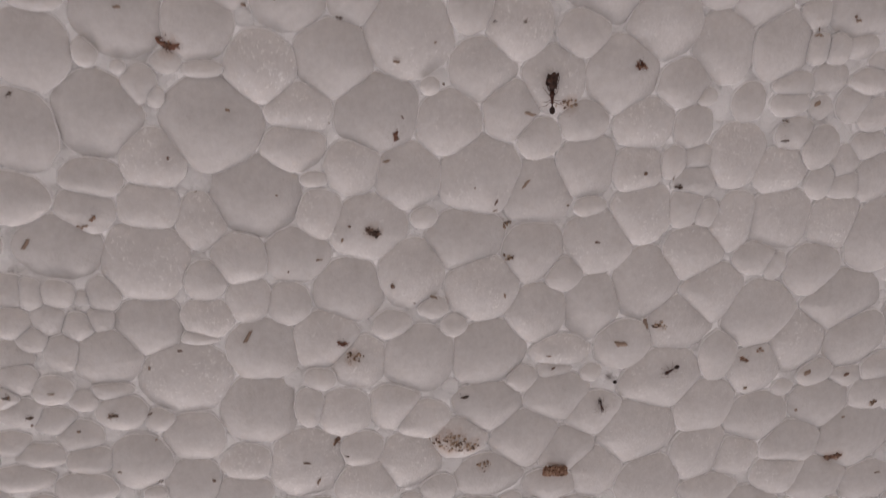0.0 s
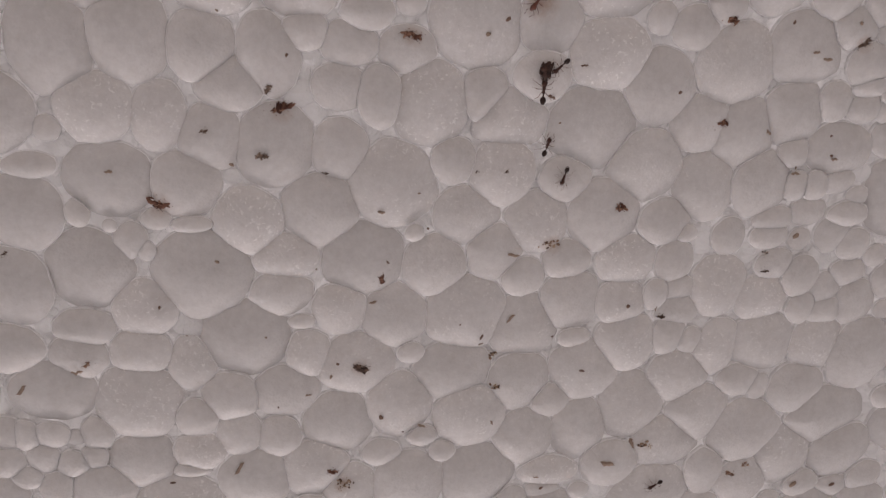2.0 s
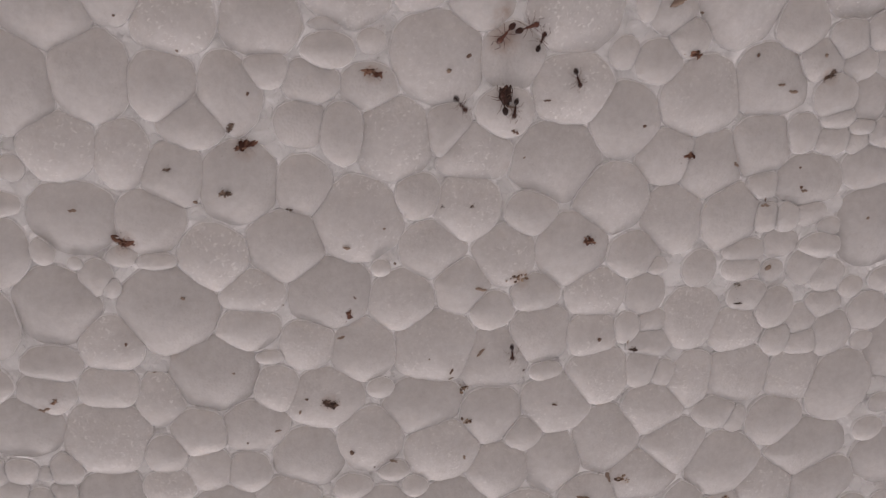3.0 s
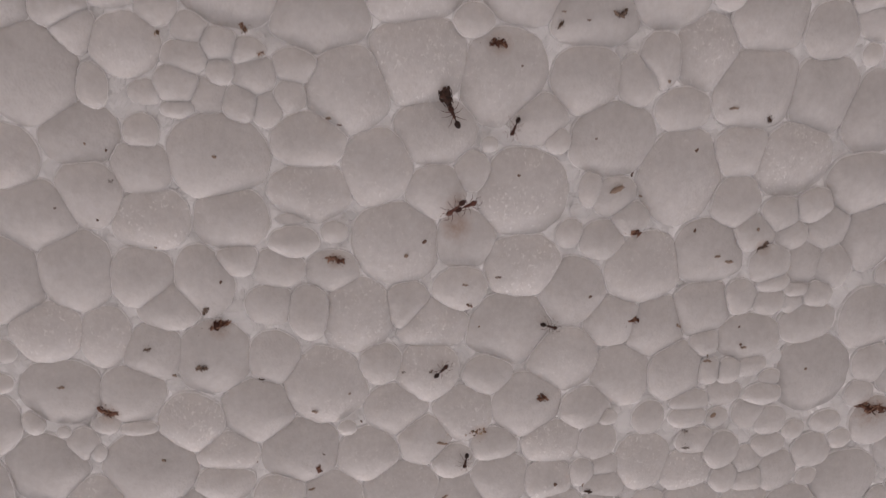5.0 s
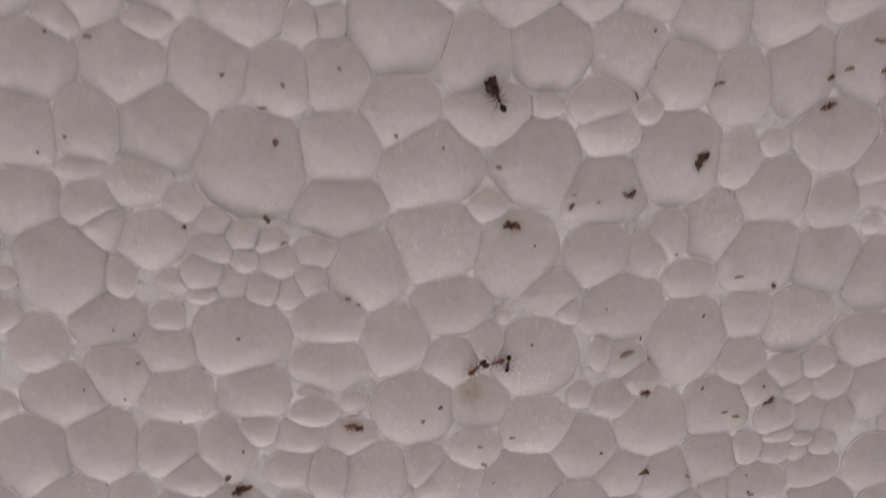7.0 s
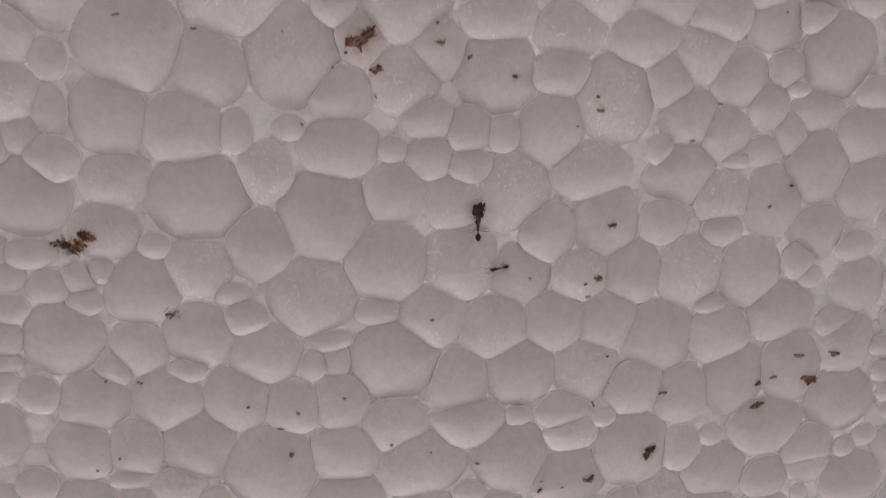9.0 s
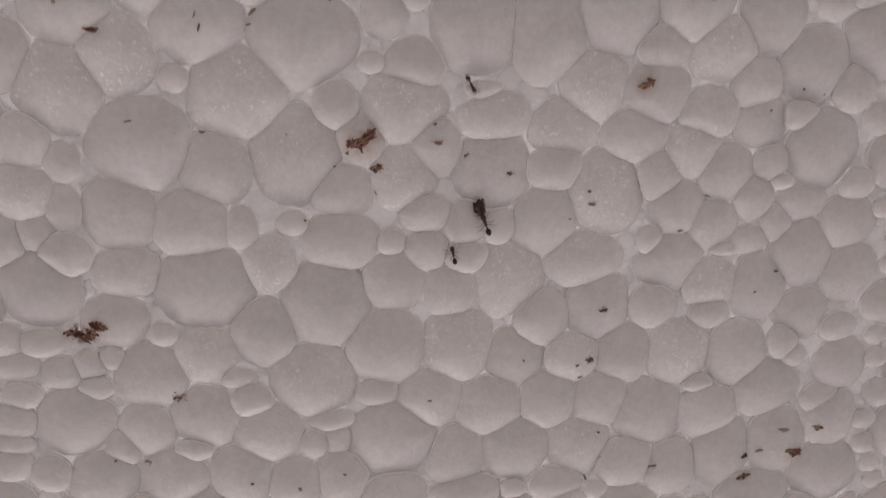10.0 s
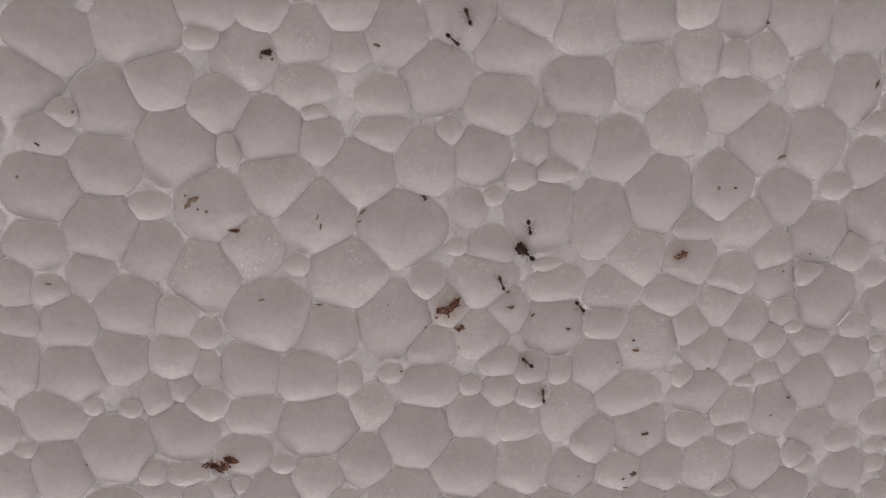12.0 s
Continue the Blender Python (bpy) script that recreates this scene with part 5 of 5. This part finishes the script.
# Where each ant walks: seconds, place on the panel in millimetres, heading in degrees.
TRACKS = {
    0: [
        (0.0, 28.04, -43.53, 135), (0.2, 25.76, -39.59, 131), (0.5, 23.45, -34.2, 93), (0.8, 21.3, -27.95, 92), (1.0, 20.84, -24.21, 94),
        (1.5, 20.54, -14.69, 79), (1.8, 20.15, -9.57, 80), (2.0, 20.36, -8.92, 73), (2.5, 22.8, -2.54, 63), (2.7, 22.18, -0.86, 71),
        (7.7, 21.08, 48.94, -99), (8.1, 23.2, 45.6, -72), (8.5, 24.4, 42, -107), (8.9, 23.6, 39.3, -137), (9.3, 21.91, 37.7, -275),
        (9.5, 21.7, 42.21, -264), (9.7, 20.6, 44.64, -279), (10.0, 19.59, 47.79, -259), (10.5, 19.41, 50.76, -282), (10.9, 19.32, 52.8, -288),
        (11.0, 21.23, 53.09, -307), (11.3, 21.77, 54.44, -241), (11.5, 21.41, 55.2, -238), (11.7, 20.85, 54.58, -238), (11.9, 18.32, 57.36, -240),
        (12.0, 17.56, 59.53, -250),
    ],
    1: [
        (0.0, 24, 6, -113), (0.5, 19.37, -4.82, -51), (0.6, 19.88, -5.49, -65), (0.8, 20.11, -5.09, -54), (1.0, 20.83, -5.63, -82),
        (1.5, 21.22, -5.98, -81), (1.8, 22.14, -8.73, -100), (2.0, 21.73, -10.94, -107), (2.5, 20.48, -16.81, -84), (4.3, 22, -40, -94),
        (7.7, 20, -70, -108), (12.0, 18, -76, -108),
    ],
    2: [
        (0.0, 26.84, -45.55, -71), (0.2, 28.2, -49.05, -61), (0.5, 31.04, -51.88, -58), (2.7, 40, -70, -56), (12.0, 44, -76, -56),
    ],
    3: [
        (0.0, 33.42, -42.23, -147), (0.5, 33.19, -41.9, -140), (1.0, 33.21, -42.01, -139), (1.5, 33.22, -42.09, -140), (2.0, 33.12, -42.04, -148),
        (4.3, 26, -62, -90), (12.0, 26, -74, -90),
    ],
    4: [
        (0.0, 34, 40, -94), (1.5, 33, 24, -111), (2.5, 23.83, 0.38, -82), (2.7, 24.86, 0.02, -79), (4.3, 24.72, -7.3, -17),
        (4.5, 26.74, -7.67, -4), (5.0, 27.1, -7.24, -20), (5.2, 26.94, -9.27, -43), (5.5, 26.28, -12.47, -119), (5.8, 22.92, -13.8, -133),
        (6.0, 22.06, -15.68, -128), (7.7, 10, -30, -93), (12.0, 8, -70, -93),
    ],
    5: [
        (0.0, 26, 45, -96), (1.0, 21.07, 1.33, -75), (1.5, 21.47, -0.06, -81), (1.8, 21.2, -2.45, -81), (2.0, 20.86, -2.44, -139),
        (2.5, 19.44, -1.85, -136), (2.7, 20.26, -1.71, -97), (4.3, 18.68, -19.16, -117), (4.5, 18.07, -20.34, -142), (4.7, 18.04, -20.82, -101),
        (5.0, 20.13, -19.39, -100), (5.5, 18.67, -10.93, -242), (5.8, 16.57, -6.13, -254), (6.0, 16.5, -2.82, -260), (6.3, 18.11, 0.23, -322),
        (6.5, 20.38, 2.29, -302), (7.0, 22.24, 4.56, -458), (7.3, 20.84, 8.38, -433), (7.5, 20.16, 9.65, -428), (7.7, 18.38, 11.28, -394),
        (9.3, 12, 6, -454), (12.0, 10, -20, -454),
    ],
    6: [
        (0.0, 14, 50, -93), (1.5, 13, 30, -88), (2.3, 13.97, 2.64, -50), (2.5, 15.64, 1.17, -36), (2.7, 16.45, 0.16, -65),
        (4.3, 13.08, -19.06, 42), (4.5, 13.45, -16.85, 96), (4.6, 13.68, -15.13, 70), (5.0, 17.95, -10.48, 44), (5.2, 19.05, -9.67, 16),
        (5.5, 22.32, -9.72, 6), (5.8, 25.42, -6.47, 16), (6.0, 27, -4.78, 53), (6.5, 30.54, -6.42, -66), (6.7, 29.28, -9.02, -73),
        (7.7, 26, -34, -90), (12.0, 26, -72, -90),
    ],
    7: [
        (0.0, 30, 48, -98), (2.7, 28, 34, -97), (4.3, 25.52, 13.72, -65), (4.5, 26.13, 13.84, -41), (5.0, 23.8, 9.83, -113),
        (5.5, 23.78, 6.89, -105), (6.0, 22.44, 3.03, -124), (6.3, 20.64, -0.17, -115), (6.5, 20.28, -3, -108), (6.7, 19.7, -4.38, -98),
        (6.9, 19.53, -6.82, -101), (7.7, 12, -22, -95), (12.0, 8, -70, -95),
    ],
    8: [
        (0.0, 18.92, 2.25, -125), (2.5, 18.92, 2.25, -125), (2.7, 19.44, 2.31, -132), (4.3, 19.46, 3.16, -126), (4.5, 19.42, 3.25, -126),
        (4.9, 19.33, 3.52, -142), (5.5, 19.02, 4.22, -142), (6.1, 19.12, 3.88, -140), (7.0, 19.79, 4.42, -138), (12.0, 19.79, 4.39, -140),
    ],
    9: [
        (0.0, 20.48, 3.12, 16), (2.5, 20.48, 3.12, 16), (2.7, 20.98, 2.69, 18), (4.3, 20.25, 3.36, 20), (4.9, 19.95, 3.5, 22),
        (5.5, 20.2, 4, 8), (6.1, 20.5, 3.65, 6), (7.0, 21, 4.6, 12), (12.0, 21, 4.6, 12),
    ],
    10: [
        (0.0, 20, -72, 90), (5.0, 20, -66, 94), (7.7, 18, -40, 91), (9.3, 17, 4, 94), (10.5, 16, 20, 69),
        (11.3, 22.13, 36.18, 100), (11.5, 21.72, 38.98, 100), (11.7, 22.11, 40.54, 96), (11.9, 22.3, 45.32, 100), (12.0, 21.68, 47.56, 95),
    ],
    11: [
        (0.0, 12, 99, -96), (7.7, 10, 80, -61), (9.3, 18.54, 64.54, -79), (9.9, 19.47, 62.86, -63), (10.0, 20.99, 61.52, -62),
        (10.1, 21.26, 60.08, -99), (10.3, 19.84, 56.65, -117), (10.5, 19.66, 56.49, -123), (10.7, 18.36, 57.79, -129), (10.9, 20.25, 55.41, -155),
        (11.0, 19.75, 55.92, -174), (11.3, 20.08, 54.84, -180), (11.5, 19.3, 54.77, -219), (11.7, 19.65, 52.41, -236), (12.0, 20.11, 51.27, -224),
    ],
    12: [
        (0.0, 6, 101, -84), (9.3, 8, 82, -42), (10.5, 17.87, 73.26, -81), (10.7, 16.86, 72.11, -61), (10.9, 19.21, 67.36, -71),
        (11.0, 20.3, 63.77, -80), (11.1, 20.44, 62, -63), (11.3, 23.12, 58.74, -67), (11.5, 22.85, 57.66, -81), (11.7, 24.66, 55.04, -68),
        (12.0, 25.28, 56.53, -52),
    ],
    13: [
        (0.0, 15, 100, -94), (9.3, 14, 86, -51), (10.5, 22.97, 74.82, -94), (10.9, 20.28, 73.23, -96), (11.0, 19.3, 72.5, -111),
        (11.1, 18.49, 70.33, -105), (11.3, 17.65, 67.48, -104), (11.5, 17.99, 67.13, -84), (11.7, 20.03, 64.78, -70), (12.0, 20.13, 64.88, -80),
    ],
    14: [
        (0.0, 18, 101, -266), (9.3, 17, 92, -263), (11.0, 18.67, 79.06, -263), (11.3, 16.62, 78.92, -255), (11.5, 15.98, 80.69, -253),
        (11.7, 15.91, 80.14, -248), (11.9, 15.38, 82.14, -241), (12.0, 14.63, 83.6, -251),
    ],
    15: [
        (0.0, 8, 102, -76), (9.3, 9, 98, -80), (11.5, 11.6, 84.1, -75), (11.6, 12.2, 83.3, -75), (11.7, 12.95, 81.2, -70),
        (11.9, 13.27, 81.23, -50), (12.0, 13.26, 81.84, -42),
    ],
}
# The laden ant: seconds, its place, heading, and the place of its load.
CARRY = [
    (0.0, 19.67, -16.75, 95, 19.50, -14.80),
    (0.5, 19.80, -11.39, 92, 19.74, -9.82),
    (1.0, 19.66, -8.20, 112, 18.95, -6.49),
    (1.5, 19.35, -6.93, 100, 19.02, -5.13),
    (2.0, 19.57, -4.44, 88, 19.63, -2.53),
    (2.5, 18.24, -3.22, 110, 17.63, -1.56),
    (2.7, 18.58, -3.19, 100, 18.38, -2.09),
    (4.3, 21.16, 6.65, 124, 20.46, 7.70),
    (4.5, 20.63, 8.22, 109, 20.02, 9.96),
    (5.0, 19.11, 10.65, 113, 18.36, 12.44),
    (5.5, 18.68, 15.17, 99, 18.38, 17.12),
    (6.0, 20.35, 18.93, 81, 20.65, 20.86),
    (6.5, 21.39, 21.87, 80, 21.64, 23.36),
    (7.0, 21.22, 25.55, 117, 20.59, 26.77),
    (7.5, 20.55, 30.08, 98, 20.32, 31.79),
    (7.7, 20.70, 31.56, 95, 20.52, 33.44),
    (9.3, 21.78, 44.70, 89, 21.81, 46.46),
    (9.5, 22.61, 46.32, 67, 23.27, 47.91),
    (10.0, 22.24, 50.23, 110, 21.62, 51.90),
    (10.5, 21.25, 53.95, 103, 20.82, 55.83),
    (11.0, 20.23, 57.83, 133, 18.89, 59.26),
    (11.5, 20.33, 60.48, 94, 20.22, 62.14),
    (12.0, 20.21, 61.95, 137, 19.30, 62.81),
]


def smooth_rows(rows):
    """Put rows between, so that no turn from row to row is wide."""
    out = [rows[0]]
    for row in rows[1:]:
        last = out[-1]
        n = max(1, math.ceil(abs(row[3] - last[3]) / 55), math.ceil((row[0] - last[0]) / 0.25) if row[0] - last[0] < 1 else 1)
        for i in range(1, n + 1):
            out.append(tuple(a + (b - a) * i / n for a, b in zip(last, row)))
    return out


def footing(x, y):
    """An ant's feet span the seams between beads, so it rides on the mean of what lies under it."""
    under = sorted(surface(x + d * math.cos(a), y + d * math.sin(a)) for d in (0.25, 0.6) for a in (0, 1.05, 2.09, 3.14, 4.19, 5.24))
    return sum(under[-5:]) / 5 + 0.02


def step_legs(ant, rows, offset):
    """The tripod gait: three legs swing forward while three push back."""
    legs = [c for c in ant.children if c.name.startswith("leg")]
    for n, leg in enumerate(legs):
        place = leg.location.copy()
        keys = []
        side = 1 if place.y > 0 else -1
        for i in range(81):
            t = i * 0.15
            k = next((j for j in range(1, len(rows)) if rows[j][0] >= t), len(rows) - 1)
            a, b = rows[k - 1], rows[k]
            pace = math.hypot(b[1] - a[1], b[2] - a[2]) / max(b[0] - a[0], 0.05)
            swing = min(20.0, 3.0 + 3.0 * pace) * math.sin(2 * math.pi * (2.9 * t + 0.5 * (n % 2)) + offset)
            keys.append((t, Matrix.Translation(place) @ pose(0, 0, 0, side * 0.2 * abs(swing), 0, swing)))
        walk(leg, keys)


def lay_beads():
    """The 300 largest beads of the middle of the panel one by one, the rest in one mesh."""
    middle = [k for k in range(len(BEADS)) if -14 < BX[k] < 48]
    single = set(sorted(middle, key=lambda k: -BR[k])[:300])
    deeper = panel_body(EVERY, HEIGHTS)
    many_v, many_f, many_s = [], [], []
    shapes = [(k in single, bead_shape(k)) for k in range(len(EVERY))] + [(False, deep_bead(*b)) for b in deeper]
    for alone, (verts, faces, skin) in shapes:
        if alone:
            from_faces("bead", verts, faces, FOAM, panel, skin)
        else:
            base = len(many_v)
            many_v += verts
            many_s += skin
            many_f += [tuple(base + i for i in f) for f in faces]
    rest = from_faces("small_bead_fill", many_v, many_f, FOAM, panel, many_s)
    tagged(rest, "white foam beads packed between the larger ones", kind="stuff")


def motions():
    for i, rows in TRACKS.items():
        rows = smooth_rows(rows)
        walk(ANTS[i], [(t, WALL @ pose(x * MM, y * MM, footing(x, y) * MM, 0, 0, a)) for t, x, y, a in rows])
        step_legs(ANTS[i], rows, i)
    rows = smooth_rows(CARRY)
    walk(ANTS[16], [(t, WALL @ pose(x * MM, y * MM, footing(x, y) * MM, 0, 0, a)) for t, x, y, a, _, _ in rows])
    step_legs(ANTS[16], rows, 4)
    walk(PREY_THING, [(t, WALL @ pose((x - 0.36 * math.cos(radians(a))) * MM, (y - 0.36 * math.sin(radians(a))) * MM, (footing(x, y) - 0.1) * MM, 0, 0, a + 180)) for t, _, _, a, x, y in rows])


lay_beads()
motions()
